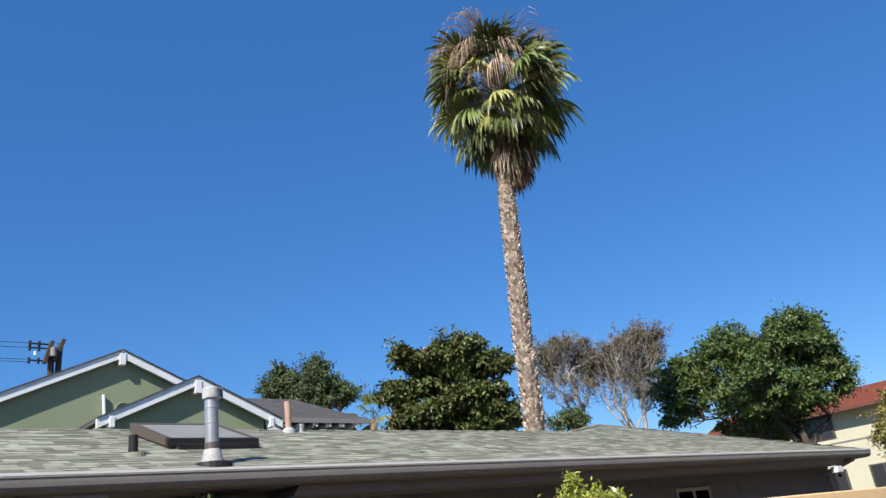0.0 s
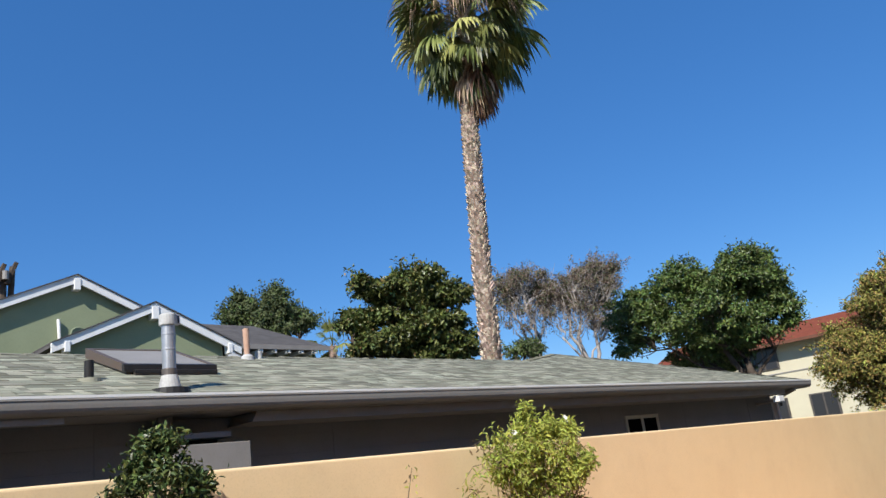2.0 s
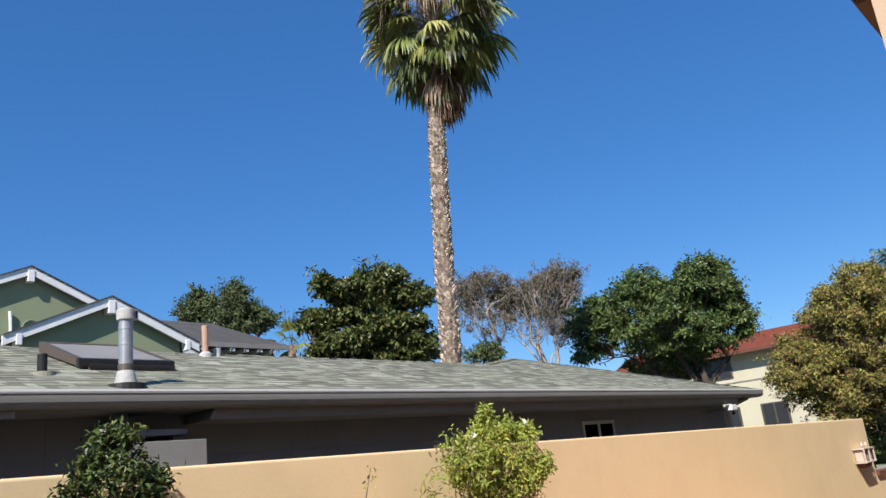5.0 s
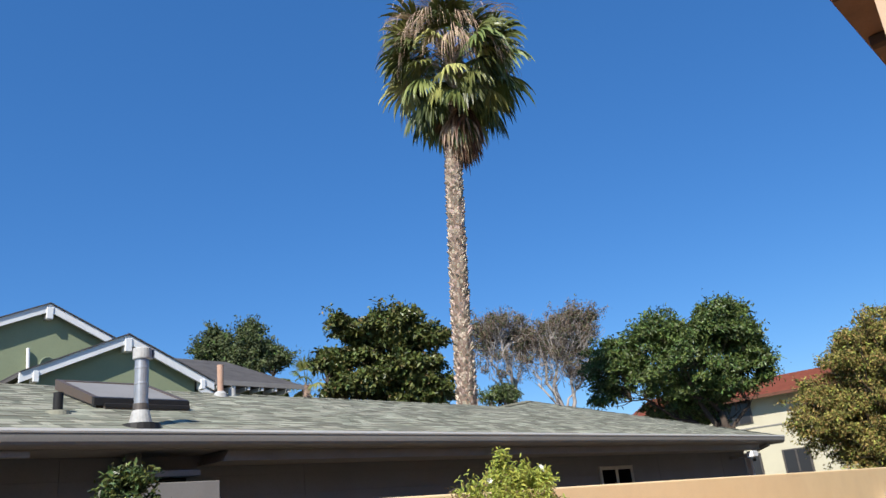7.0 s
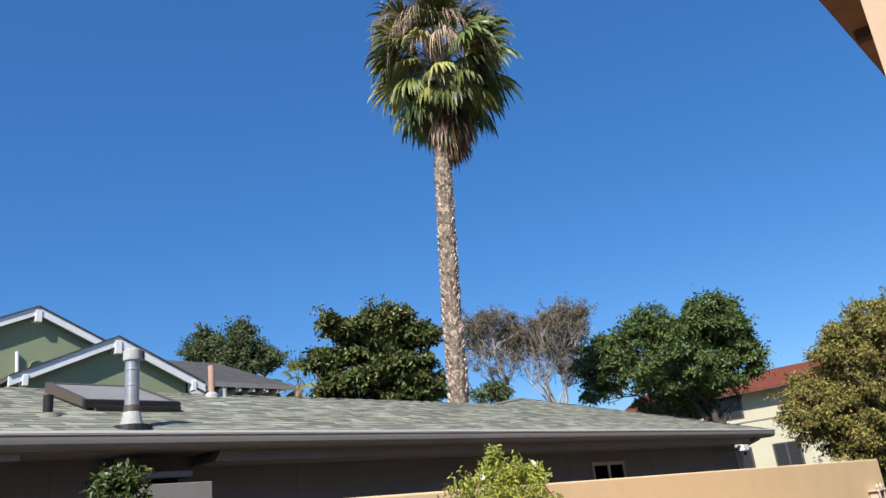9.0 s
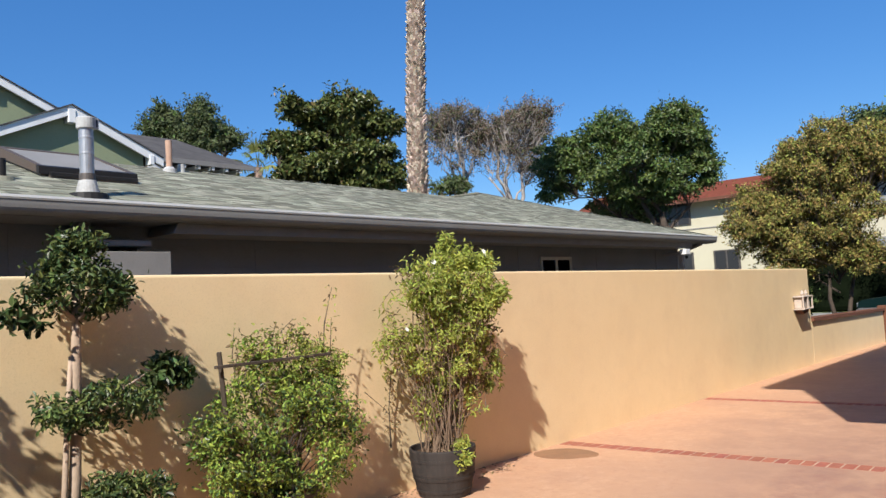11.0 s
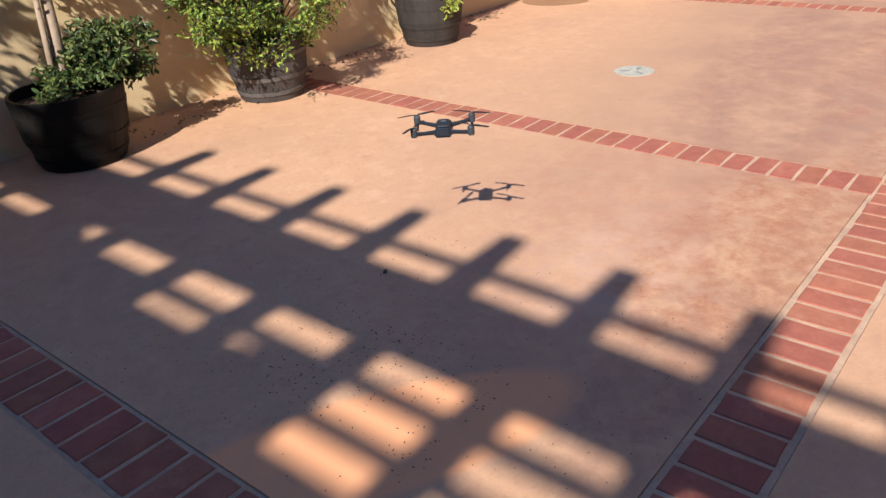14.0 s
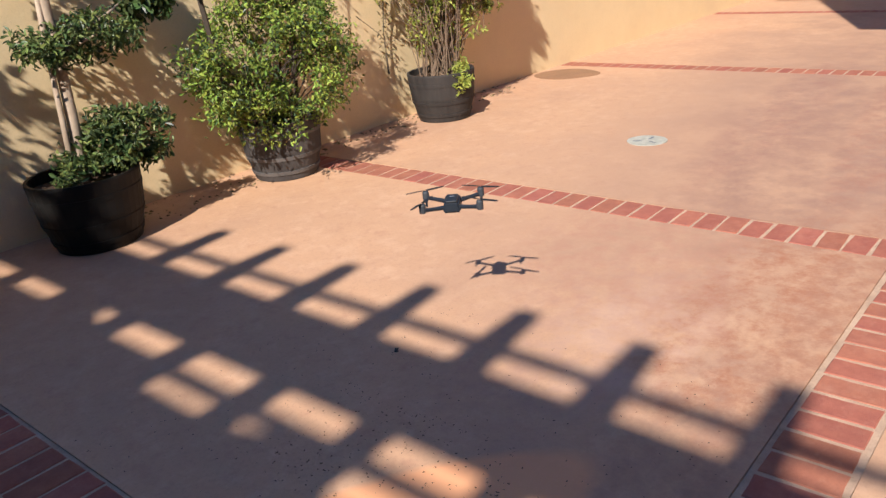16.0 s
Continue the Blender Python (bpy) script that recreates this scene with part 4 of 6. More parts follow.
tree("dry_tree", "sparse purple-brown tree leaning on thin grey limbs", (26.4, 20.56, -0.4), 6.3, (26.33, 20.66, 9.00), (1.2, 1.2, 0.55), 42, 0.34, 130, 0.09,
     [(L_BROWN, 0.66), (L_GREYGREEN, 0.34)], 0.12, M_PALEBARK, 42, low=-0.9, fill=1.0, share=1.0, twigs=3, shoots=60, shoot=0.5,
     lobes=[((25.82, 21.28, 8.68), (0.65, 0.65, 0.65), 20), ((26.80, 20.04, 8.48), (0.6, 0.6, 0.7), 22), ((26.16, 20.87, 7.6), (1.3, 1.3, 0.8), 16)])
tree("bush_tree", "small olive-green tree behind the roofs", (25.74, 20.59, -0.4), 4.6, (25.74, 20.59, 6.0), (1.0, 1.0, 0.55), 26, 0.32, 110, 0.12,
     [(L_FICUS, 0.4), (L_GREYGREEN, 0.6)], 0.12, M_DARKBARK, 13, share=0.4, shoots=12, shoot=0.25)
tree("ficus_tree", "broad bright green ficus tree with several dark trunks", (26.9, 11.9, -0.4), 4.4, (26.36, 12.69, 5.77), (2.2, 2.2, 1.15), 84, 0.38, 150, 0.135,
     [(L_FICUS, 0.93), (L_GREYGREEN, 0.07)], 0.14, M_DARKBARK, 14, low=-0.9, trunks=3, share=0.3, fill=1.0, rise=0.6, flat=0.7, inner=0.35, shoots=80, shoot=0.36, dome=True,
     lobes=[((25.28, 14.74, 6.13), (1.08, 1.08, 1.08), 54), ((24.99, 15.22, 5.16), (0.55, 0.55, 0.36), 14), ((26.10, 13.22, 7.12), (1.15, 1.15, 0.72), 44),
            ((26.95, 11.38, 6.90), (1.28, 1.28, 0.90), 60), ((27.24, 10.67, 5.75), (0.70, 0.70, 0.95), 38), ((27.40, 10.30, 5.05), (0.30, 0.30, 0.28), 7),
            ((27.5, 13.45, 4.4), (1.6, 1.6, 0.7), 50), ((26.85, 11.6, 4.85), (0.9, 0.9, 0.5), 20), ((26.7, 12.3, 5.0), (1.6, 1.6, 0.5), 44)])
tree("far_tree", "hazy grey-green tree far behind the dark roof", (24.3, 37.8, 0), 8.0, (24.56, 37.68, 11.50), (2.0, 2.0, 1.13), 60, 0.48, 130, 0.19,
     [(L_GREYGREEN, 0.75), (L_FICUS, 0.25)], 0.25, M_DARKBARK, 15, low=-0.9, share=0.3, inner=0.4, rise=0.6, shoots=70, shoot=0.6,
     lobes=[((23.07, 38.61, 11.45), (1.15, 1.15, 0.80), 22), ((23.31, 38.47, 12.35), (0.40, 0.40, 0.40), 6), ((26.06, 36.65, 11.1), (0.80, 0.80, 0.75), 18), ((24.93, 37.44, 12.40), (0.95, 0.95, 0.50), 14),
            ((24.5, 37.7, 10.4), (2.0, 2.0, 0.7), 24)])
tree("golden_tree", "golden-brown autumn tree behind the low wall", (22.78, 5.28, -0.4), 1.9, (22.76, 5.35, 4.40), (1.3, 1.3, 0.95), 96, 0.25, 175, 0.085,
     [(L_GOLD, 0.54), (L_VINE, 0.14), (L_OLIVE, 0.32)], 0.06, M_DARKBARK, 16, low=-1.0, trunks=2, fill=1.0, share=0.8, aspect=0.42, inner=0.35, rise=0.3, shoots=70, shoot=0.3, twigs=1,
     lobes=[((22.80, 5.19, 5.18), (0.74, 0.74, 0.42), 28), ((22.57, 6.10, 4.28), (0.8, 0.8, 0.85), 50), ((22.98, 4.28, 4.56), (1.0, 1.0, 0.80), 84), ((22.33, 6.95, 2.92), (1.05, 1.05, 0.85), 84), ((22.3, 7.1, 3.7), (0.5, 0.5, 0.4), 12),
            ((22.71, 5.54, 2.31), (1.25, 1.25, 0.58), 62), ((22.91, 4.68, 1.86), (0.80, 0.80, 0.50), 34), ((22.70, 5.75, 3.43), (1.0, 1.15, 0.75), 56), ((22.49, 6.38, 1.95), (0.84, 0.84, 0.50), 28), ((22.45, 4.5, 3.15), (0.7, 0.7, 0.45), 18)])
tree("street_tree", "blue-green street tree beyond the golden tree", (32.9, 3.4, -0.46), 4.5, (32.65, 4.55, 6.5), (1.25, 1.25, 1.5), 52, 0.42, 110, 0.14,
     [(L_FICUS, 0.6), (L_GREYGREEN, 0.4)], 0.15, M_DARKBARK, 17, share=0.5, shoots=50, shoot=0.7, inner=0.3,
     lobes=[((32.75, 3.6, 7.2), (1.5, 1.5, 1.4), 50), ((32.4, 6.3, 7.2), (0.35, 0.35, 0.22), 4), ((32.5, 5.7, 7.15), (0.4, 0.4, 0.25), 5)])
tree("verge_shrub", "dark green shrub behind the low wall", (20.5, 5.9, -0.4), 0.5, (20.3, 6.2, 0.7), (2.2, 0.9, 0.8), 40, 0.4, 80, 0.1,
     [(L_HEDGE, 0.6), (L_FICUS, 0.4)], 0.05, M_DARKBARK, 18)


def strip(vs, fs, pts, w, nrm, wide=0.4):
    """A narrow leaf strip along points, widest at the share wide of its length, tapering to its tip."""
    i0 = len(vs)
    n = len(pts) - 1
    for k, p in enumerate(pts):
        way = pts[min(k + 1, n)] - pts[max(k - 1, 0)]
        side = way.cross(nrm)
        side = side.normalized() if side.length > 1e-6 else Vector((0, 1, 0))
        f = k / n
        ww = w * (0.3 + 0.7 * f / wide if f < wide else 1.02 - (f - wide) / (1 - wide))
        vs.append(p + side * ww / 2)
        vs.append(p - side * ww / 2)
    for k in range(n):
        q = i0 + 2 * k
        fs.append((q, q + 1, q + 3, q + 2))


def frond_mesh(name, rng, root, az, el, stalk, blade, fingers, span, weight, stalk_w=0.05, fold=0.0):
    """A fan frond from root: a stalk that sags, and a pleated fan whose leaflets part towards their hanging tips."""
    vs, fs = [], []
    way = Vector((math.cos(az) * math.cos(el), math.sin(az) * math.cos(el), math.sin(el)))
    side = Vector((-math.sin(az), math.cos(az), 0))
    p, pts = Vector(root), [Vector(root)]
    for k in range(4):
        p = p + way * stalk / 4
        pts.append(p.copy())
        way = (way + Vector((0, 0, -0.13 * weight))).normalized()
    strip(vs, fs, pts, stalk_w, Vector((0, 0, 1)) if abs(way.z) < 0.9 else side)
    roll = rng.normal() * 0.7
    up = side.cross(way).normalized() * -1
    flat = (side * math.cos(roll) + up * math.sin(roll)).normalized()
    nrm = way.cross(flat).normalized()
    if nrm.z < 0:
        nrm = -nrm
    for i in range(fingers):
        a = radians(span) * (2 * i / (fingers - 1) - 1) / 2 + rng.normal() * 0.02
        length = blade * (0.72 + 0.28 * math.cos(a)) * rng.uniform(0.85, 1.08)
        d = (way * math.cos(a) + flat * math.sin(a) - nrm * fold * abs(math.sin(a))).normalized()
        q, line = pts[-1].copy(), [pts[-1].copy()]
        for k in range(6):
            q = q + d * length / 6
            line.append(q.copy())
            d = (d + Vector((rng.normal() * 0.03, rng.normal() * 0.03, -(0.03 + 0.15 * k * weight)))).normalized()
        if span > 60:                      # neighbours touch over the inner half of the fan
            strip(vs, fs, line, length * 0.55 * radians(span) / fingers * 1.25, nrm + flat * (0.35 if i % 2 else -0.35), 0.55)
        else:
            strip(vs, fs, line, 0.028, up)
    me = bpy.data.meshes.new(name)
    me.from_pydata(vs, [], fs)
    return me


def fan_palm(name, label, axis_pts, radii, heart, reach, green_n, dry_n, seed, boots=2300):
    rng = np.random.default_rng(seed)
    base = Vector(axis_pts[0])
    ob = tagged(empty(name, base), label, "palm tree")
    bm = bmesh.new()
    tube(bm, [Vector(p) - base for p in axis_pts], radii, 18)
    trunk = part("trunk", bm, M_PALMTRUNK, ob, smooth=True)
    # cut leaf bases that stand out of the trunk in a spiral
    vs, fs = [], []
    top = Vector(axis_pts[-1])
    for i in range(boots):
        f = (i + 0.5) / boots
        seglen = f * (len(axis_pts) - 1)
        k = min(int(seglen), len(axis_pts) - 2)
        p = Vector(axis_pts[k]).lerp(Vector(axis_pts[k + 1]), seglen - k) - base
        r = radii[k] + (radii[k + 1] - radii[k]) * (seglen - k)
        a = i * 2.39996 + rng.normal() * 0.12
        out = Vector((math.cos(a), math.sin(a), 0))
        side = Vector((-math.sin(a), math.cos(a), 0))
        w, h, d = rng.uniform(0.03, 0.06), rng.uniform(0.07, 0.14), rng.uniform(0.03, 0.085)
        c = p + out * (r - 0.015)
        i0 = len(vs)
        skew = rng.normal() * 0.03
        for q in (c - side * w, c + side * w, c + side * (w * 0.6 + skew) + Vector((0, 0, h)) + out * d, c - side * (w * 0.6 - skew) + Vector((0, 0, h)) + out * d,
                  c + side * w * 0.5 + Vector((0, 0, h * 1.05)), c - side * w * 0.5 + Vector((0, 0, h * 1.05))):
            vs.append(q)
        fs += [(i0, i0 + 1, i0 + 2, i0 + 3), (i0 + 3, i0 + 2, i0 + 4, i0 + 5), (i0 + 1, i0 + 4, i0 + 2), (i0, i0 + 3, i0 + 5)]
    me = bpy.data.meshes.new("leaf_base")
    me.from_pydata(vs, [], fs)
    bo = part("leaf_base", me, M_PALMTRUNK2, trunk)
    bo["kind"] = "stuff"
    h = Vector(heart) - base
    for i in range(green_n):          # green fans, the young upright, the old hanging close to the trunk
        f = (i + 0.5) / green_n
        el = radians(78 - 114 * f ** 0.8 + rng.normal() * 16)
        az = radians(i * 137.5 + rng.normal() * 18)
        k = reach * rng.uniform(0.72, 1.10) * (1.1 if 0.2 < f < 0.7 else 0.9)
        me = frond_mesh("frond", rng, h + Vector((0, 0, -0.40 * reach * f)), az, el, 0.47 * k, 0.40 * k, 26, 190, 0.55 + 0.75 * f, fold=0.3 + 0.5 * f)
        part("frond", me, L_PALM if i % 6 or not dry_n else L_PALMYELLOW, ob)
    for i in range(dry_n):            # the brown skirt, thickest on the side away from the sun
        f = (i + 0.5) / dry_n
        az = radians(-42 + rng.normal() * 55) if i % 6 else radians(i * 137.5)
        k = reach * rng.uniform(0.65, 0.95) * (1 - 0.2 * f)
        me = frond_mesh("dry_frond", rng, h + Vector((0, 0, -reach * (0.46 + 0.34 * f))), az, radians(-46 - 26 * f + rng.normal() * 9), 0.30 * k, 0.46 * k, 20, 120, 1.5, fold=0.9)
        part("dry_frond", me, L_PALMBROWN if i % 4 else L_PALMDRY, ob)
    for i in range(int(dry_n * 1.5)):            # old flower stalks that arch over the crown and hang in strands
        az = radians(i * 137.5 + 20 + rng.normal() * 20)
        k = reach * rng.uniform(0.6, 1.0)
        me = frond_mesh("flower_stalk", rng, h + Vector((0, 0, 0.05)), az, radians(rng.uniform(15, 80)), 0.50 * k, 0.66 * k, 11, 46, 2.1, 0.05)
        part("flower_stalk", me, L_PALMDRY, ob)
    return ob


fan_palm("fan_palm", "tall fan palm with a shaggy green crown and brown skirt",
         [(14.62, 12.80, -0.1), (14.63, 12.80, 4.16), (14.67, 12.75, 6.35), (14.77, 12.64, 8.97), (14.83, 12.57, 10.45), (14.95, 12.42, 12.4), (15.0, 12.35, 13.8)],
         [0.30, 0.235, 0.225, 0.208, 0.198, 0.19, 0.17], (15.0, 12.35, 13.87), 2.72, 92, 60, 21)
fan_palm("small_palm", "small distant palm behind the magnolia", [(18.15, 23.85, -0.2), (18.15, 23.85, 4.0), (18.2, 23.8, 6.7)], [0.2, 0.16, 0.14], (18.2, 23.8, 6.8), 1.9, 40, 0, 22, 200)

# ---- potted plants along the wall ----
def barrel(name, label, x, y, body, hoop, R=0.265, r=0.20, h=0.37):
    z = gz(x)
    ob = tagged(empty(name, (x, y, z)), label, "planter", group="barrel planters along the wall")
    t = 0.022
    mid = (R + r) / 2 + 0.012
    part("body", lathe([(r - 0.01, 0), (r, 0.006), (mid, h * 0.5), (R - 0.004, h - 0.012), (R - 0.006, h), (R - t, h), (R - t - 0.004, h - 0.07)], 40), body, ob, smooth=False)
    rad = lambda q: (r + (mid - r) * q / (h * 0.5)) if q < h * 0.5 else (mid + (R - 0.004 - mid) * (q - h * 0.5) / (h * 0.5))
    for q in (0.055, 0.15, 0.29):
        part("hoop", lathe([(rad(q - 0.013) - 0.004, q - 0.013), (rad(q - 0.013) + 0.004, q - 0.012), (rad(q + 0.013) + 0.004, q + 0.012), (rad(q + 0.013) - 0.004, q + 0.013)], 40), hoop, ob)
    rng_ = np.random.default_rng(int(x * 100))
    bm_ = bmesh.new()
    seg = 28
    rings = []
    for k, f in enumerate((0.0, 0.35, 0.7, 1.0)):
        rings.append([bm_.verts.new(((R - t) * f * math.cos(2 * math.pi * i / seg), (R - t) * f * math.sin(2 * math.pi * i / seg), h - 0.055 + 0.02 * (1 - f) + rng_.normal() * 0.006)) for i in range(seg if f else 1)])
    for i in range(seg):
        j = (i + 1) % seg
        bm_.faces.new((rings[0][0], rings[1][i], rings[1][j]))
        for a, b in zip(rings[1:], rings[2:]):
            bm_.faces.new((a[i], b[i], b[j], a[j]))
    part("soil", bm_, M_SOIL, ob, "dark potting soil")
    return ob


P1, P2, P3 = (1.79, 4.00), (3.09, 4.03), (4.69, 4.03)
barrel("barrel_planter", "black barrel planter with hoops in front of the wall", *P1, M_POTBLACK, M_POTBLACK, 0.285, 0.215, 0.38)
barrel("barrel_planter", "weathered wooden barrel planter with grey hoops", *P2, M_POT, M_HOOP)
barrel("barrel_planter", "dark weathered wooden barrel planter with a cracked rim", *P3, M_POTDARK, M_POTDARK)

clip_wall = lambda p: p[:, 1] < WALL_Y - 0.02


def foliage(ob, name, p, o, foot, size, rng, mats, aspect=0.45, droop=0.2, spread=0.9):
    ok = clip_wall(p + unit(o) * 0.02)
    p, o = p[ok], o[ok]
    pick = rng.uniform(size=len(p))
    e = 0.0
    for mat_, frac in mats:
        s = (pick >= e) & (pick < e + frac)
        e += frac
        part(name, leaves(name, p[s] - np.array(foot), o[s], size, rng, aspect, droop, spread, full=True), mat_, ob)


# the topiary: a bare stem with two leafy tiers and a low skirt
rng = np.random.default_rng(31)
foot = (P1[0], P1[1], gz(P1[0]) + 0.31)
top_ = tagged(empty("topiary_shrub", foot), "clipped dark green topiary shrub in three leafy tiers", "shrub", group="topiary shrubs")
bm = bmesh.new()
F = np.array(foot)
stem = lambda pts, r: tube(bm, [np.array(p) - F for p in pts], r, 9)
stem([(1.80, 4.03, 0.27), (1.85, 4.07, 0.62), (1.89, 4.12, 0.95), (1.91, 4.14, 1.3), (1.92, 4.14, 1.62)], [0.033, 0.03, 0.027, 0.026, 0.018])
stem([(1.74, 4.0, 0.27), (1.79, 4.05, 0.62), (1.84, 4.11, 0.95), (1.88, 4.14, 1.25)], [0.016, 0.015, 0.014, 0.012])
for d in ((-0.2, -0.05, 0.16), (0.2, 0.0, 0.15), (0.06, -0.18, 0.17), (-0.05, 0.15, 0.16)):
    stem([(1.92, 4.14, 1.42), (1.92 + d[0] * 0.5, 4.14 + d[1] * 0.5, 1.42 + d[2] * 0.6), (1.92 + d[0], 4.14 + d[1], 1.42 + d[2])], [0.016, 0.012, 0.006])
for d in ((-0.2, -0.05, 0.1), (0.25, -0.02, 0.1), (0.4, 0.0, 0.2), (0.1, -0.22, 0.08)):
    stem([(1.89, 4.12, 0.92), (1.89 + d[0] * 0.5, 4.12 + d[1] * 0.5, 0.92 + d[2] * 0.5), (1.89 + d[0], 4.12 + d[1], 0.92 + d[2])], [0.014, 0.01, 0.005])
part("stem", bm, M_BARK, top_, "pale bare stem", smooth=True)
for c, rad, n, cl, per in (((1.92, 4.11, 1.60), (0.27, 0.19, 0.12), 44, 0.085, 60), ((1.92, 4.12, 1.79), (0.14, 0.12, 0.11), 21, 0.075, 60), ((2.0, 4.10, 0.99), (0.34, 0.20, 0.095), 40, 0.08, 52), ((2.04, 3.97, 0.47), (0.26, 0.22, 0.14), 44, 0.07, 66), ((1.69, 3.93, 0.39), (0.12, 0.10, 0.055), 9, 0.055, 50)):
    p, o, _ = clumps(rng, c, rad, n, cl, per, 0.8, -1.0, 1.0)
    foliage(top_, "foliage", p, o, foot, 0.036, rng, [(L_TOPIARY, 0.62), (L_TOPLIGHT, 0.38)], 0.42, 0.25, 0.8)
p, o, _ = clumps(rng, (2.42, 4.10, 1.11), (0.13, 0.1, 0.08), 9, 0.055, 46, 0.8, -1.0, 1.0)
foliage(top_, "foliage", p, o, foot, 0.06, rng, [(L_TOPIARY, 1.0)], 0.5)
p, o, _ = clumps(rng, (1.64, 4.08, 1.47), (0.12, 0.08, 0.07), 6, 0.05, 18, 0.8, -1.0, 1.0)
foliage(top_, "foliage", p, o, foot, 0.06, rng, [(L_TOPIARY, 1.0)], 0.5)

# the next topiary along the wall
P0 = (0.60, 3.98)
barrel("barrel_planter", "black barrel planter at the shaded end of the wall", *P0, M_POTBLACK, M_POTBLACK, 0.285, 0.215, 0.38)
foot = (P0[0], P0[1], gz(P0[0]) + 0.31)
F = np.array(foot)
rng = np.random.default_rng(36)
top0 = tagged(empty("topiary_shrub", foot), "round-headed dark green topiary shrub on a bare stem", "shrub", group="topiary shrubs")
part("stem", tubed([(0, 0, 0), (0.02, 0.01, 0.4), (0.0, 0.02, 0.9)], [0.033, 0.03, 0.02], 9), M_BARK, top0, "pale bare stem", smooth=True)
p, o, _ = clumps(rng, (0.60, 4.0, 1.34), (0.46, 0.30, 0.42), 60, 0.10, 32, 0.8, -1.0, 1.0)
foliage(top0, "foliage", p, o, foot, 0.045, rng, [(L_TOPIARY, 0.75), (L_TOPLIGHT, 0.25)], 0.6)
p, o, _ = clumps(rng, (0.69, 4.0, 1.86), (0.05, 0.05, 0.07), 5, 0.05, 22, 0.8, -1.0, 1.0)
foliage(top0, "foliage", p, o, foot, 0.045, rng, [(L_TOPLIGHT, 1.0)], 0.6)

# the bushy climber with its cross-shaped stakes
foot = (P2[0], P2[1], gz(P2[0]) + 0.30)
F = np.array(foot)
rng = np.random.default_rng(32)
bush = tagged(empty("jasmine_bush", foot), "bushy yellow-green climber spilling over its barrel", "shrub")
mids = []
for c, rad, n, cl, per, mats in (((3.02, 3.88, 0.66), (0.58, 0.42, 0.43), 138, 0.095, 86, [(L_JASMINE, 0.68), (L_TOPIARY, 0.26), (L_DRY, 0.06)]),
                                 ((3.26, 4.05, 1.06), (0.40, 0.20, 0.19), 50, 0.075, 56, [(L_JASMINE, 0.42), (L_VINE, 0.32), (L_DRY, 0.26)]),
                                 ((3.50, 4.0, 0.72), (0.22, 0.2, 0.3), 26, 0.08, 44, [(L_JASMINE, 0.5), (L_VINE, 0.2), (L_DRY, 0.3)]),
                                 ((3.04, 4.08, 1.20), (0.13, 0.12, 0.10), 9, 0.07, 40, [(L_JASMINE, 0.7), (L_DRY, 0.3)])):
    p, o, m_ = clumps(rng, c, rad, n, cl, per, 0.85, -1.0, 1.0)
    mids += m_
    foliage(bush, "foliage", p, o, foot, 0.029, rng, mats, 0.44)
bm = bmesh.new()
for c in mids[:70]:
    a = np.array([P2[0] + rng.normal() * 0.08, P2[1] + rng.normal() * 0.05, 0.28])
    b = np.array(c)
    tube(bm, [a - F, (a + b) / 2 - F + rng.normal(size=3) * 0.05, b - F], [0.006, 0.0045, 0.002], 5, False)
sprigs = []
for k in range(22):
    b = np.array([rng.uniform(2.9, 3.65), rng.uniform(3.95, 4.25), rng.uniform(1.12, 1.38)])
    a = b - np.array([rng.normal() * 0.08, rng.normal() * 0.03, rng.uniform(0.25, 0.45)])
    tube(bm, [a - F, (a + b) / 2 - F + rng.normal(size=3) * 0.03, b - F], [0.004, 0.003, 0.0015], 4, False)
    sprigs.append(a + (b - a) * rng.uniform(0.2, 1.0, size=(30, 1)) + rng.normal(size=(30, 3)) * 0.022)
a, b = np.array([3.62, 4.15, 1.05]), np.array([3.73, 4.15, 1.56])
tube(bm, [a - F, (a + b) / 2 - F + np.array([-0.03, 0, 0]), b - F], [0.005, 0.004, 0.002], 5, False)
sprigs.append(a + (b - a) * rng.uniform(0.3, 1.0, size=(26, 1)) + rng.normal(size=(26, 3)) * 0.028)
sprigs = np.concatenate(sprigs)
foliage(bush, "foliage", sprigs, rng.normal(size=sprigs.shape), foot, 0.034, rng, [(L_VINE, 0.5), (L_DRY, 0.5)])
part("stem", bm, M_DARKBARK, bush)
stake = tagged(empty("plant_stakes", (3.09, 4.2, gz(3.09) + 0.3)), "dark wooden stakes tied as a plant support", "stake")
for a, b in (((2.56, 3.86, 1.125), (3.42, 3.86, 1.124)), ((2.605, 3.885, 1.206), (2.74, 3.98, 0.35)), ((3.30, 4.22, 1.22), (3.30, 4.18, 0.32)), ((3.55, 4.24, 1.2), (3.4, 4.2, 0.35))):
    d = Vector(b) - Vector(a)
    bm = boxed(-0.013, 0.013, -0.009, 0.009, 0, d.length, 0.002)
    part("stake", bm, M_DARKBARK, stake, at=Matrix.Translation(Vector(a) - stake.location) @ d.to_track_quat("Z", "Y").to_matrix().to_4x4())

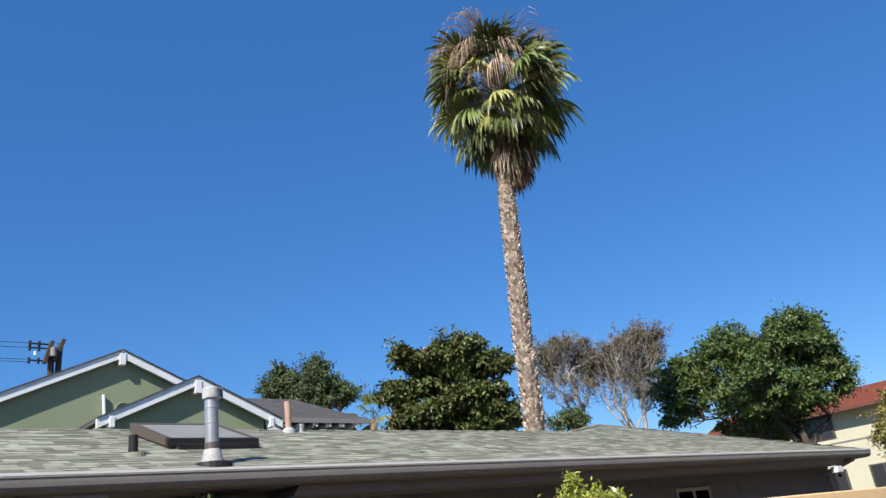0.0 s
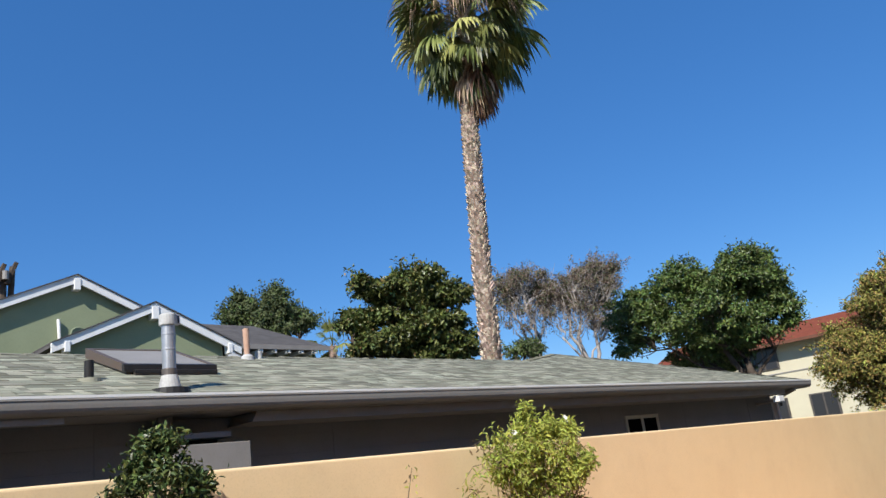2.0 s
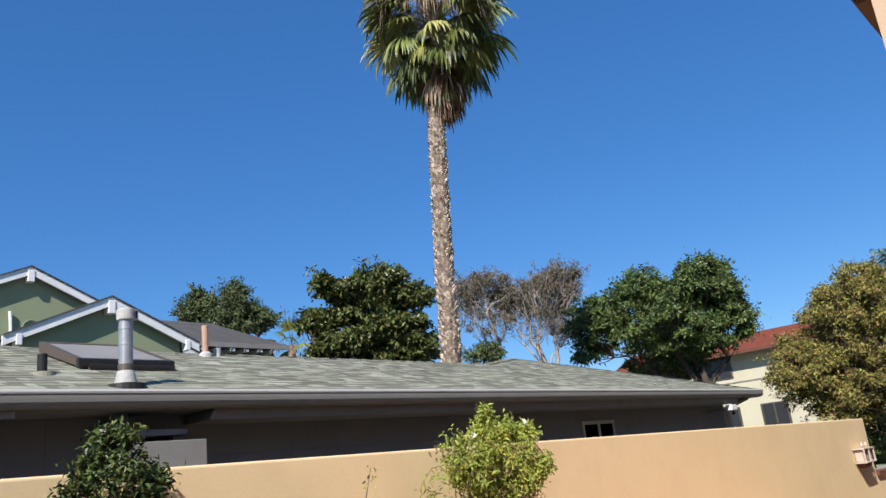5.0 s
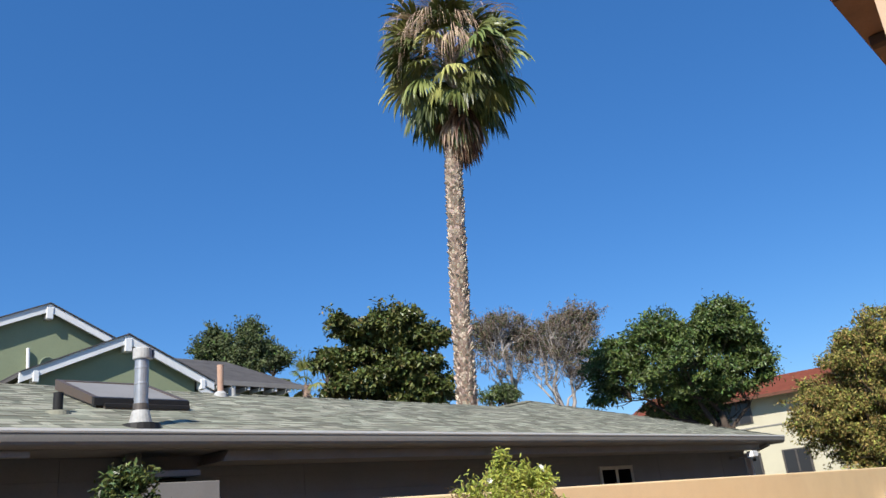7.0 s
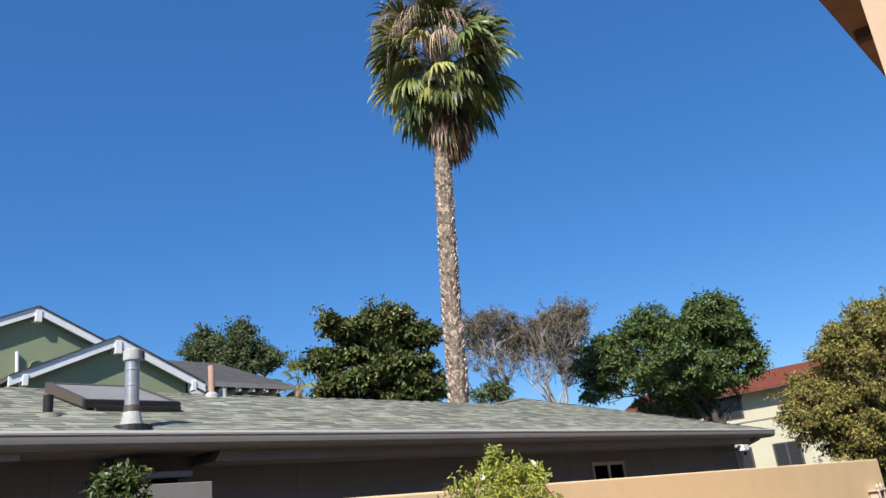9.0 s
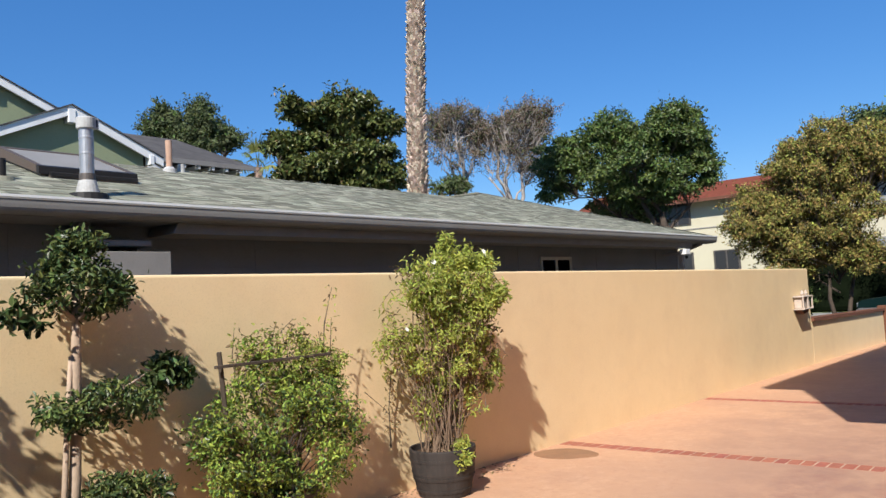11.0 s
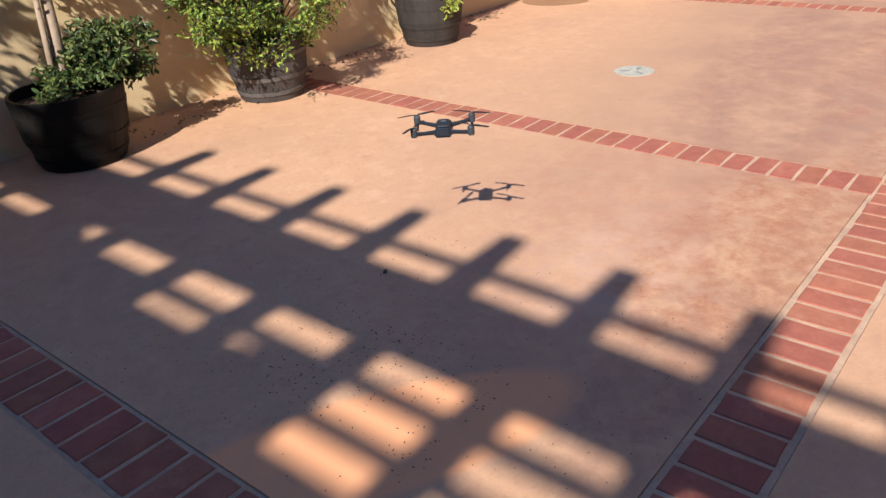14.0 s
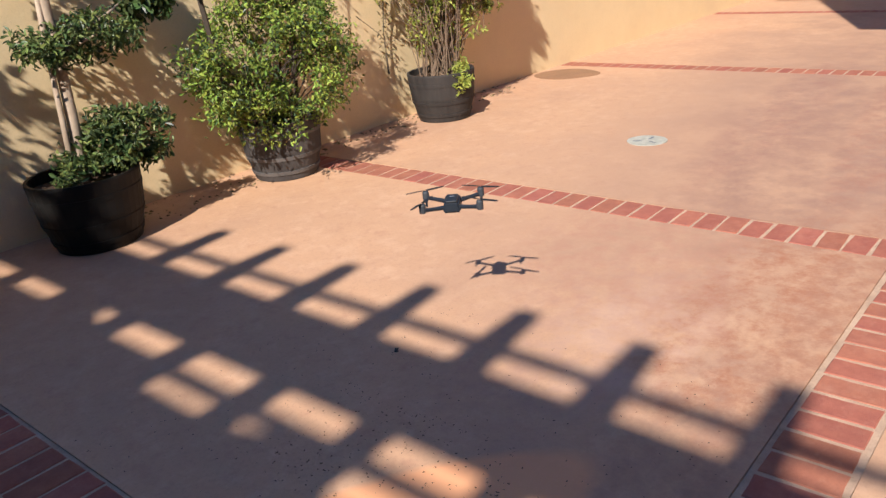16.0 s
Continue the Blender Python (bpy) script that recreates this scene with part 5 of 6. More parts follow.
# the tall vine with white flowers
foot = (P3[0], P3[1], gz(P3[0]) + 0.30)
F = np.array(foot)
rng = np.random.default_rng(33)
vine = tagged(empty("climbing_vine", foot), "tall olive-green potted vine with a few white flowers", "shrub")
mids = []
for c, rad, n, cl, per, mats in (((4.70, 4.03, 1.52), (0.33, 0.24, 0.23), 36, 0.08, 78, [(L_VINE, 0.92), (L_DRY, 0.08)]),
                                 ((5.13, 4.0, 1.50), (0.37, 0.24, 0.27), 48, 0.08, 80, [(L_VINE, 0.93), (L_DRY, 0.07)]),
                                 ((4.92, 4.03, 1.74), (0.23, 0.18, 0.13), 16, 0.07, 76, [(L_VINE, 0.95), (L_DRY, 0.05)]),
                                 ((4.83, 4.02, 1.90), (0.07, 0.06, 0.06), 4, 0.04, 50, [(L_VINE, 1.0)]),
                                 ((4.87, 4.06, 1.05), (0.47, 0.24, 0.35), 54, 0.08, 72, [(L_VINE, 0.78), (L_DRY, 0.22)]),
                                 ((4.92, 4.06, 0.62), (0.42, 0.20, 0.28), 26, 0.07, 52, [(L_VINE, 0.7), (L_DRY, 0.3)]),
                                 ((4.35, 4.15, 1.15), (0.14, 0.10, 0.28), 18, 0.08, 30, [(L_VINE, 0.7), (L_DRY, 0.3)]),
                                 ((5.26, 3.96, 1.72), (0.12, 0.08, 0.07), 8, 0.05, 60, [(L_VINE, 1.0)]),
                                 ((5.30, 4.02, 0.86), (0.16, 0.12, 0.24), 14, 0.06, 56, [(L_VINE, 0.8), (L_DRY, 0.2)]),
                                 ((4.66, 3.80, 0.24), (0.06, 0.05, 0.15), 9, 0.05, 40, [(L_VINE, 1.0)])):
    p, o, m_ = clumps(rng, c, rad, n, cl, per, 1.0, -1.0, 1.0)
    mids += m_
    foliage(vine, "foliage", p, o, foot, 0.04, rng, mats, 0.36, 0.6)
bm = bmesh.new()
for c in mids[::2]:
    a = np.array([P3[0] + rng.normal() * 0.09, P3[1] + rng.normal() * 0.06, 0.24])
    b = np.array(c)
    tube(bm, [a - F, a * 0.65 + b * 0.35 - F + np.array([rng.normal() * 0.05, rng.normal() * 0.03, 0.06]), a * 0.3 + b * 0.7 - F + rng.normal(size=3) * 0.05, b - F], [0.0045, 0.0035, 0.003, 0.0015], 5, False)
for x, z in ((5.6, 1.0), (5.62, 0.75), (4.25, 0.55)):
    tube(bm, [np.array(q) - F for q in ((x - 0.3, 4.1, z + 0.25), (x - 0.1, 4.1, z + 0.1), (x, 4.12, z))], [0.004, 0.003, 0.002], 4, False)
for k in range(64):
    a = np.array([rng.uniform(4.4, 5.35), rng.uniform(3.95, 4.15), rng.uniform(0.6, 1.75)])
    b = a + np.array([rng.choice((-1, 1)) * rng.uniform(0.12, 0.3), rng.normal() * 0.05, rng.uniform(-0.25, 0.12)])
    tube(bm, [a - F, (a + b) / 2 - F + np.array([0, 0, 0.05]), b - F], [0.003, 0.0025, 0.0015], 4, False)
    q = a + (b - a) * rng.uniform(0.2, 1.0, size=(16, 1)) + rng.normal(size=(16, 3)) * 0.022
    foliage(vine, "foliage", q, rng.normal(size=q.shape), foot, 0.045, rng, [(L_VINE if k % 3 else L_DRY, 1.0)], 0.36, 0.6)
part("stem", bm, M_TWIG, vine)
for q in ((5.22, 3.9, 1.78), (5.32, 3.95, 1.74), (5.35, 3.92, 1.60), (5.14, 3.85, 1.80), (4.62, 3.95, 1.72), (4.32, 4.0, 1.22), (5.40, 3.98, 0.78), (5.28, 3.9, 1.55)):
    bm = bmesh.new()
    for k in range(6):
        a = k * 1.047
        t = Vector((math.cos(a), math.sin(a), 0.35)) * 0.024
        s = Vector((-math.sin(a), math.cos(a), 0)) * 0.0085
        bm.faces.new([bm.verts.new(v) for v in (Vector((0, 0, 0)), t * 0.6 + s, t, t * 0.6 - s)])
    part("flower", bm, M_PETAL, vine, "white flower", at=Matrix.Translation(Vector(q) - Vector(foot)) @ pose(0, 0, 0, 60, 0, rng.uniform(-40, 20)))
# a dry trailing sprig on the wall between the two climbers
spr = tagged(empty("dry_sprig", (4.42, 4.33, 0.42)), "dry brown trailing sprig against the wall", "twig")
part("stem", tubed([(0.02, -0.03, 0.45), (0.0, -0.01, 0.2), (0.01, 0, 0.0), (0.01, 0, -0.12)], [0.004, 0.004, 0.007, 0.009], 6), M_DARKBARK, spr)
q = np.stack([rng.normal(size=60) * 0.03, rng.normal(size=60) * 0.015 - 0.02, rng.uniform(0.0, 0.5, 60)], -1)
part("leaves", leaves("leaves", q, rng.normal(size=(60, 3)), 0.04, rng), L_DRY, spr)

# ---- wall lantern and gate ----
M_LAN = material("weathered_stone_box", (0.56, 0.47, 0.40), 0.8, (0.45, 0.37, 0.31), 9, 60, 0.2)
lan = tagged(empty("wall_lantern", (15.6, 4.27, 0.93)), "pale weathered birdhouse-like lantern box on the wall end", "lantern")
part("box", boxed(-0.26, 0.26, -0.05, 0.09, -0.08, 0.12, 0.012), M_LAN, lan)
part("roof", boxed(-0.31, 0.31, -0.10, 0.095, 0.123, 0.148, 0.008), M_LAN, lan)
part("floor", boxed(-0.31, 0.31, -0.10, 0.095, -0.108, -0.083, 0.008), M_LAN, lan)
# Dark wedge built in the shape of the lantern's cast shadow.
part("bracket", prism([(-0.22, -0.111), (0.24, -0.111), (0.2, -0.16), (-0.1, -0.19)], -0.03, 0.095), M_CAP, lan, "dark brown wedge painted as the lantern shadow")
for x in (-0.29, 0.0, 0.29):
    part("column", lathe([(0.022, -0.083), (0.016, -0.06), (0.016, 0.09), (0.024, 0.123)], 10, (x, -0.08, 0)), M_LAN, lan)
for x in (-0.13, 0.13):
    bm = bmesh.new()
    ring = [(x - 0.06, -0.05), (x + 0.06, -0.05)] + [(x + 0.06 * math.cos(k * math.pi / 6), 0.03 + 0.06 * math.sin(k * math.pi / 6)) for k in range(7)]
    bm.faces.new([bm.verts.new((u, -0.054, v)) for u, v in ring])
    g = bmesh.ops.extrude_face_region(bm, geom=list(bm.faces))["geom"]
    bmesh.ops.translate(bm, verts=[v for v in g if isinstance(v, bmesh.types.BMVert)], vec=(0, 0.003, 0))
    part("arched_opening", bm, M_GREYWALL, lan)
for x in (-0.14, 0.10):
    part("finial", lathe([(0.02, 0), (0.035, 0.04), (0.02, 0.09), (0.008, 0.10)], 10, (x, -0.03, 0.15)), M_LAN, lan)

tagged(part("gate_post", boxed(23.06, 23.2, 4.3, 4.5, -0.5, 0.56, 0.01), M_CAP), "brown post at the end of the low wall", "post")
gate = tagged(empty("iron_gate", (23.35, 3.8, gz(23.3))), "pale wrought-iron driveway gate with upright bars", "gate")
M_GATE = material("pale_gate_paint", (0.62, 0.55, 0.47), 0.5, (0.5, 0.43, 0.36), 9, 60, 0.1)
gate.matrix_basis = pose(23.35, 3.8, gz(23.3), 0, 0, -82)
part("hinge_post", boxed(-0.04, 0.04, -0.04, 0.04, 0, 0.92, 0.006), M_GATE, gate)
part("top_rail", prism([(0.04, 0.86), (2.6, 1.22), (2.6, 1.27), (0.04, 0.91)], -0.02, 0.02), M_GATE, gate)
part("second_rail", prism([(0.04, 0.74), (2.6, 1.10), (2.6, 1.13), (0.04, 0.77)], -0.015, 0.015), M_GATE, gate)
part("bottom_rail", boxed(0.04, 2.6, -0.018, 0.018, 0.07, 0.11), M_GATE, gate)
for i in range(17):
    x = 0.18 + i * 0.145
    part("bar", boxed(x - 0.009, x + 0.009, -0.009, 0.009, 0.11, 0.74 + 0.36 * x / 2.6), M_GATE, gate)
for i in range(8):
    x = 0.15 + i * 0.3
    z = 0.80 + 0.36 * x / 2.6
    part("scroll", tubed([(x + 0.045 * math.cos(a), 0, z + 0.03 * math.sin(a)) for a in (k * 0.7 for k in range(10))], 0.008, 5), M_GATE, gate)


# ---- the parked car ----
G_CAR = glass("car_glass", (0.009, 0.018, 0.018), 0.08)
M_CAR = material("dark_green_car_paint", (0.004, 0.014, 0.014), 0.25, (0.005, 0.016, 0.016), 2, 30, 0.0)
M_CLAD = material("grey_cladding", (0.14, 0.135, 0.135), 0.5, None, 6, 40, 0.05)
M_TYRE = material("tyre_rubber", (0.02, 0.02, 0.02), 0.85, None, 9, 60, 0.2)
car = tagged(empty("parked_car", pose(31.5, 4.37, -0.46, 0, 0, 90)), "dark green boxy estate car parked in the street", "car")
# along x: nose at +2.25
prof = [(2.22, 0.45), (2.25, 0.75), (2.15, 0.93), (1.0, 1.06), (-2.15, 1.06), (-2.25, 0.9), (-2.22, 0.45)]
bm = prism(prof, -0.88, 0.88)
bmesh.ops.bevel(bm, geom=list(bm.edges), offset=0.05, segments=2, affect="EDGES")
body = part("body", bm, M_CAR, car)
bm = bmesh.new()
lo = [(1.10, 1.05), (-2.12, 1.05), (-2.0, 1.56), (0.42, 1.60)]
a = [bm.verts.new((x, -0.84 if z < 1.2 else -0.66, z)) for x, z in lo]
b = [bm.verts.new((x, 0.84 if z < 1.2 else 0.66, z)) for x, z in lo]
bm.faces.new(a)
bm.faces.new(b[::-1])
for i in range(4):
    bm.faces.new((a[i], b[i], b[(i + 1) % 4], a[(i + 1) % 4]))
bmesh.ops.bevel(bm, geom=list(bm.edges), offset=0.04, segments=2, affect="EDGES")
cab = part("cabin", bm, M_CAR, car)
for s in (-1, 1):
    for x0, x1, x2, x3 in ((0.86, 0.0, 0.06, 0.42), (-0.06, -0.95, -0.92, -0.06), (-1.05, -1.9, -1.85, -1.05)):
        bm = bmesh.new()
        w = [bm.verts.new(Vector((x, s * y, z))) for x, y, z in ((x0, 0.835, 1.1), (x1, 0.835, 1.1), (x2, 0.715, 1.50), (x3, 0.715, 1.50))]
        bm.faces.new(w)
        g = bmesh.ops.extrude_face_region(bm, geom=list(bm.faces))["geom"]
        bmesh.ops.translate(bm, verts=[v for v in g if isinstance(v, bmesh.types.BMVert)], vec=(0, s * 0.012, 0.004))
        part("side_window", bm, G_CAR, cab)
    part("cladding", boxed(-2.2, 2.2, s * 0.88 - 0.02, s * 0.88 + 0.02, 0.42, 0.66, 0.01), M_CLAD, car)
    part("mirror", boxed(0.72, 0.84, s * 0.95 - 0.07, s * 0.95 + 0.07, 1.05, 1.18, 0.02), M_WHITETRIM, car)
    part("headlight", boxed(2.18, 2.262, s * 0.62 - 0.16, s * 0.62 + 0.16, 0.68, 0.84, 0.01), M_GALV, car)
    for x in (1.42, -1.32):
        wh = part("wheel", lathe([(0.12, -0.11), (0.33, -0.11), (0.36, -0.08), (0.36, 0.08), (0.33, 0.11), (0.12, 0.11)], 28), M_TYRE, car, at=pose(x, s * 0.80, 0.36, 90, 0, 0))
        part("rim", lathe([(0.03, -0.118), (0.215, -0.115), (0.22, -0.1), (0.22, 0.1), (0.215, 0.115), (0.03, 0.118)], 20), M_GALV, wh)
        for k in range(5):
            part("spoke_gap", lathe([(0.028, -0.121), (0.045, -0.1205), (0.045, 0.1205), (0.028, 0.121)], 8, (0.13 * math.cos(k * 1.257), 0.13 * math.sin(k * 1.257), 0)), M_BLACK, wh)
part("bumper", boxed(2.2, 2.3, -0.85, 0.85, 0.42, 0.62, 0.03), M_CLAD, car)
part("bumper", boxed(-2.3, -2.2, -0.85, 0.85, 0.42, 0.62, 0.03), M_CLAD, car)

# ---- drain cover, painted shadow oval, drone ----
def disc(name, mat_, x, y, rx, ry, h, parent=None, rough=0.0, seed=1):
    rng_ = np.random.default_rng(seed)
    bm_ = bmesh.new()
    n = 40
    ph = rng_.uniform(0, 6.28, 4)
    rr = [1 + rough * sum(math.sin((k + 1) * 2 * math.pi * i / n + ph[k]) / (k + 1) for k in range(4)) for i in range(n)]
    a = [bm_.verts.new((rx * rr[i] * math.cos(2 * math.pi * i / n), ry * rr[i] * math.sin(2 * math.pi * i / n), h)) for i in range(n)]
    b = [bm_.verts.new((v.co.x, v.co.y, -0.01)) for v in a]
    bm_.faces.new(a)
    for i in range(n):
        bm_.faces.new((a[i], b[i], b[(i + 1) % n], a[(i + 1) % n]))
    return part(name, bm_, mat_, parent, at=Matrix.Translation((x, y, gz(x))) @ BASE_TILT)


M_DRAIN = material("painted_drain_cover", (0.50, 0.475, 0.40), 0.6, (0.34, 0.33, 0.27), 25, 90, 0.1)
dr = tagged(disc("drain_cover", M_DRAIN, 4.56, 2.25, 0.125, 0.125, 0.004), "round pale painted drain cover in the driveway", "drain cover")
for k in range(0, 6, 2):
    part("slot", boxed(0.03, 0.09, -0.008, 0.008, 0.0043, 0.0052), M_GREYWALL, dr, at=pose(0, 0, 0, 0, 0, 60 * k))
# The brown oval paints in a cast shadow as a flat disc.
M_OVALSHADE = material("painted_oval_shade", (0.34, 0.185, 0.10), 0.9, (0.27, 0.15, 0.085), 5, 60, 0.2)
tagged(disc("stain", M_OVALSHADE, 6.5, 4.0, 0.26, 0.30, 0.003, rough=0.10, seed=4), "oval brown painted shadow on the concrete by the wall", "stain", kind="structure")

M_DRONE = material("dark_drone_plastic", (0.018, 0.022, 0.03), 0.4, (0.022, 0.027, 0.036), 20, 90, 0.05)
M_DRONEGREY = material("grey_drone_plastic", (0.06, 0.065, 0.075), 0.45, None, 20, 90, 0.05)
drone = tagged(empty("drone", pose(1.96, 1.67, 0.46, 0, 0, -54) @ Matrix.Diagonal((0.78, 0.78, 0.78, 1))), "small dark folding camera drone hovering above the driveway", "drone")
bm = boxed(-0.040, 0.040, -0.068, 0.068, -0.020, 0.026)
for v in bm.verts:
    if v.co.z > 0:
        v.co.x *= 0.78
        v.co.y *= 0.9
bmesh.ops.bevel(bm, geom=list(bm.edges), offset=0.008, segments=3, affect="EDGES")
part("body", bm, M_DRONE, drone)
part("battery", boxed(-0.026, 0.026, -0.058, 0.03, 0.024, 0.034, 0.005), M_DRONE, drone)
part("logo_bar", boxed(-0.010, 0.010, -0.004, 0.004, 0.0342, 0.035), M_GALV, drone)
part("gimbal", boxed(-0.018, 0.018, 0.058, 0.086, -0.028, 0.0, 0.008), M_BLACK, drone)
part("lens", lathe([(0.012, 0), (0.012, 0.012), (0.008, 0.013)], 14), G_DARK, drone, at=pose(0, 0.086, -0.014, -90, 0, 0))
for sx, sy, az in ((-1, 1, 25), (1, 1, -20), (-1, -1, 65), (1, -1, 150)):
    x, y = sx * 0.122, sy * 0.082 + (0.005 if sy > 0 else 0)
    arm = part("arm", tubed([(sx * 0.034, sy * 0.045, 0.0), (sx * 0.08, sy * 0.066, 0.004), (x, y, 0.008)], [0.010, 0.0085, 0.010], 8), M_DRONE, drone)
    mo = part("motor", lathe([(0.014, -0.012), (0.015, 0.0), (0.015, 0.022), (0.012, 0.028), (0.004, 0.03)], 16), M_DRONEGREY, arm, at=pose(x, y, 0.008))
    for s in (0, 180):
        bm = bmesh.new()
        w = [bm.verts.new(v) for v in ((0.004, -0.006, 0.031), (0.03, -0.011, 0.032), (0.085, -0.007, 0.033), (0.092, 0.0, 0.033), (0.08, 0.006, 0.034), (0.03, 0.006, 0.034), (0.004, 0.005, 0.033))]
        bm.faces.new(w)
        g = bmesh.ops.extrude_face_region(bm, geom=list(bm.faces))["geom"]
        bmesh.ops.translate(bm, verts=[v for v in g if isinstance(v, bmesh.types.BMVert)], vec=(0, 0, 0.0012))
        part("propeller_blade", bm, M_BLACK, arm, at=pose(x, y, 0.008, 0, 0, az + s))
    if sy > 0:
        part("leg", tubed([(x, y, 0.0), (x, y, -0.035)], [0.007, 0.005], 8), M_DRONE, arm)

# ---- litter ----
def litter(name, label, n, area, size, mat_, seed):
    rng_ = np.random.default_rng(seed)
    x, y = rng_.uniform(area[0], area[1], n), rng_.uniform(area[2], area[3], n)
    vs, fs = [], []
    for i in range(n):
        c, a = Vector((x[i], y[i], gz(x[i]) + 0.0015)), rng_.uniform(0, 6.28)
        u, v = Vector((math.cos(a), math.sin(a), 0)), Vector((-math.sin(a), math.cos(a), 0))
        k = size * rng_.uniform(0.5, 1.4)
        i0 = len(vs)
        vs += [c - u * k, c - v * k * 0.5, c + u * k, c + v * k * 0.5, c + Vector((0, 0, k * 0.5))]
        fs += [(i0, i0 + 1, i0 + 4), (i0 + 1, i0 + 2, i0 + 4), (i0 + 2, i0 + 3, i0 + 4), (i0 + 3, i0, i0 + 4)]
    me = bpy.data.meshes.new(name)
    me.from_pydata(vs, [], fs)
    return tagged(part(name, me, mat_), label, "litter", kind="stuff")


litter("grit", "dark grit scattered on the concrete", 420, (0.78, 2.1, 0.6, 2.3), 0.003, M_BLACK, 71)
litter("grit", "dark grit gathered on the shaded concrete", 260, (1.02, 1.5, 1.05, 1.8), 0.0036, M_SOIL, 74)
litter("dead_leaf_litter", "small brown flakes along the foot of the wall", 150, (3.3, 5.9, 4.12, 4.36), 0.014, L_DRY, 72)
litter("dead_leaf_litter", "small brown flakes along the foot of the wall", 60, (2.1, 2.95, 3.95, 4.36), 0.012, L_DRY, 73)
tagged(part("dead_leaf", boxed(-0.013, 0.013, -0.007, 0.007, 0, 0.005, 0.002), M_DARKBARK, at=pose(1.729, 1.799, gz(1.729), 0, 0, 40)), "single dark dead leaf on the concrete", "leaf")

# ---- the peach building beside the camera, and walls added behind it ----
own = tagged(empty("peach_building", (10, -2, 0)), "two-storey peach stucco building with a brown wooden eave", "building")
OI = Matrix.Translation((-10, 2, 0))
M_OWNWALL = material("apricot_stucco", (0.60, 0.435, 0.295), 0.9, (0.565, 0.405, 0.275), 1.6, 70, 0.22, spec=0.1)
M_SOFFIT = material("brown_soffit", (0.25, 0.145, 0.085), 0.7, (0.2, 0.115, 0.068), 4, 50, 0.15)
M_BEAM = material("dark_beam", (0.09, 0.055, 0.035), 0.7, None, 6, 50, 0.2)


def op(name, bm_, mat_, label=""):
    bmesh.ops.transform(bm_, matrix=OI, verts=bm_.verts)
    return part(name, bm_, mat_, own, label)


op("lower_wall", boxed(6.35, 20, -7, 0.25, -0.5, 2.68), M_OWNWALL)
op("upper_wall", boxed(6.35, 20, -7, 0.897, 2.70, 5.53), M_OWNWALL)
op("roof", boxed(6.1, 20.4, -7.4, 1.33, 5.61, 5.75), M_CAP)
op("soffit", boxed(6.1, 20.4, -7.4, 1.31, 5.56, 5.605), M_SOFFIT, "brown wooden soffit")
for i in range(11):
    op("rafter", boxed(6.75 + i * 1.2, 6.87 + i * 1.2, 0.90, 1.27, 5.45, 5.557, 0.01), M_BEAM)
# Unseen walls added to block sky light and bounce warm light back.
op("back_wall", boxed(-7.8, -7.5, -3.29, WALL_Y - 0.01, -0.5, 3.45), M_STUCCO)
op("side_wall", boxed(-8.0, 6.5, -3.5, -3.3, -0.5, 5.8), M_STUCCO)

# ---- the pergola over the terrace: its shadow falls on the driveway ----
PZ = 3.60
OFFX = PZ / SUN_Z
M_WOOD = material("brown_pergola_wood", (0.19, 0.115, 0.07), 0.75, (0.14, 0.085, 0.05), 5, 60, 0.3, stretch=(0.3, 1, 1))
pergola = tagged(empty("pergola", (-3, 0, 0)), "brown wooden pergola with rafters, battens and added unseen shade boards", "pergola")
PI_ = Matrix.Translation((3, 0, 0))


def pp(name, bm_, label=""):
    bmesh.ops.transform(bm_, matrix=PI_, verts=bm_.verts)
    return part(name, bm_, M_WOOD, pergola, label)


def pbox(name, x0, x1, y0, y1, z0, z1, askew=0.0):
    """A piece given by the stretch of ground that its shadow covers, and its own heights."""
    a, b = (z0 + 0.03) / SUN_Z, (z1 + 0.03) / SUN_Z
    bm_ = boxed(x0 - a, x1 - b, y0 - SUN_Y * a, y1 - SUN_Y * b, z0, z1)
    for v in bm_.verts:
        if v.co.y < (y0 + y1) / 2 - SUN_Y * a:
            v.co.x -= askew
    return pp(name, bm_)


RAFTERS = [0.570 + 0.478 * i for i in range(-7, 13)]
for y in RAFTERS[4:]:
    e = OFFX + max(0.0, 1.4 - y) * 0.025
    a, b = (PZ - 0.05) / SUN_Z, (PZ + 0.09) / SUN_Z
    b_ = prism([(-6.2, PZ - 0.08), (1.86 - e, PZ - 0.08), (2.135 - e, PZ + 0.035), (2.105 - e, PZ + 0.06), (-6.2, PZ + 0.06)], y - 0.079 - SUN_Y * a, y + 0.079 - SUN_Y * b)
    pp("rafter", b_)
for nm, x0, x1, z0, z1 in (("edge_batten", 1.872, 1.950, PZ + 0.063, PZ + 0.085), ("beam", 1.348, 1.782, PZ - 0.36, PZ - 0.083)):
    pbox(nm, x0, x1, 1.34, 7.0, z0, z1)
    pbox(nm, x0, x1, -1.6, 1.338 + SUN_Y * (z1 - z0) / SUN_Z, z0, z1, 0.085)
for x in (1.21, 1.025, 0.84):
    pbox("batten", x - 0.045, x + 0.045, -1.6, 7.0, PZ + 0.063, PZ + 0.09)
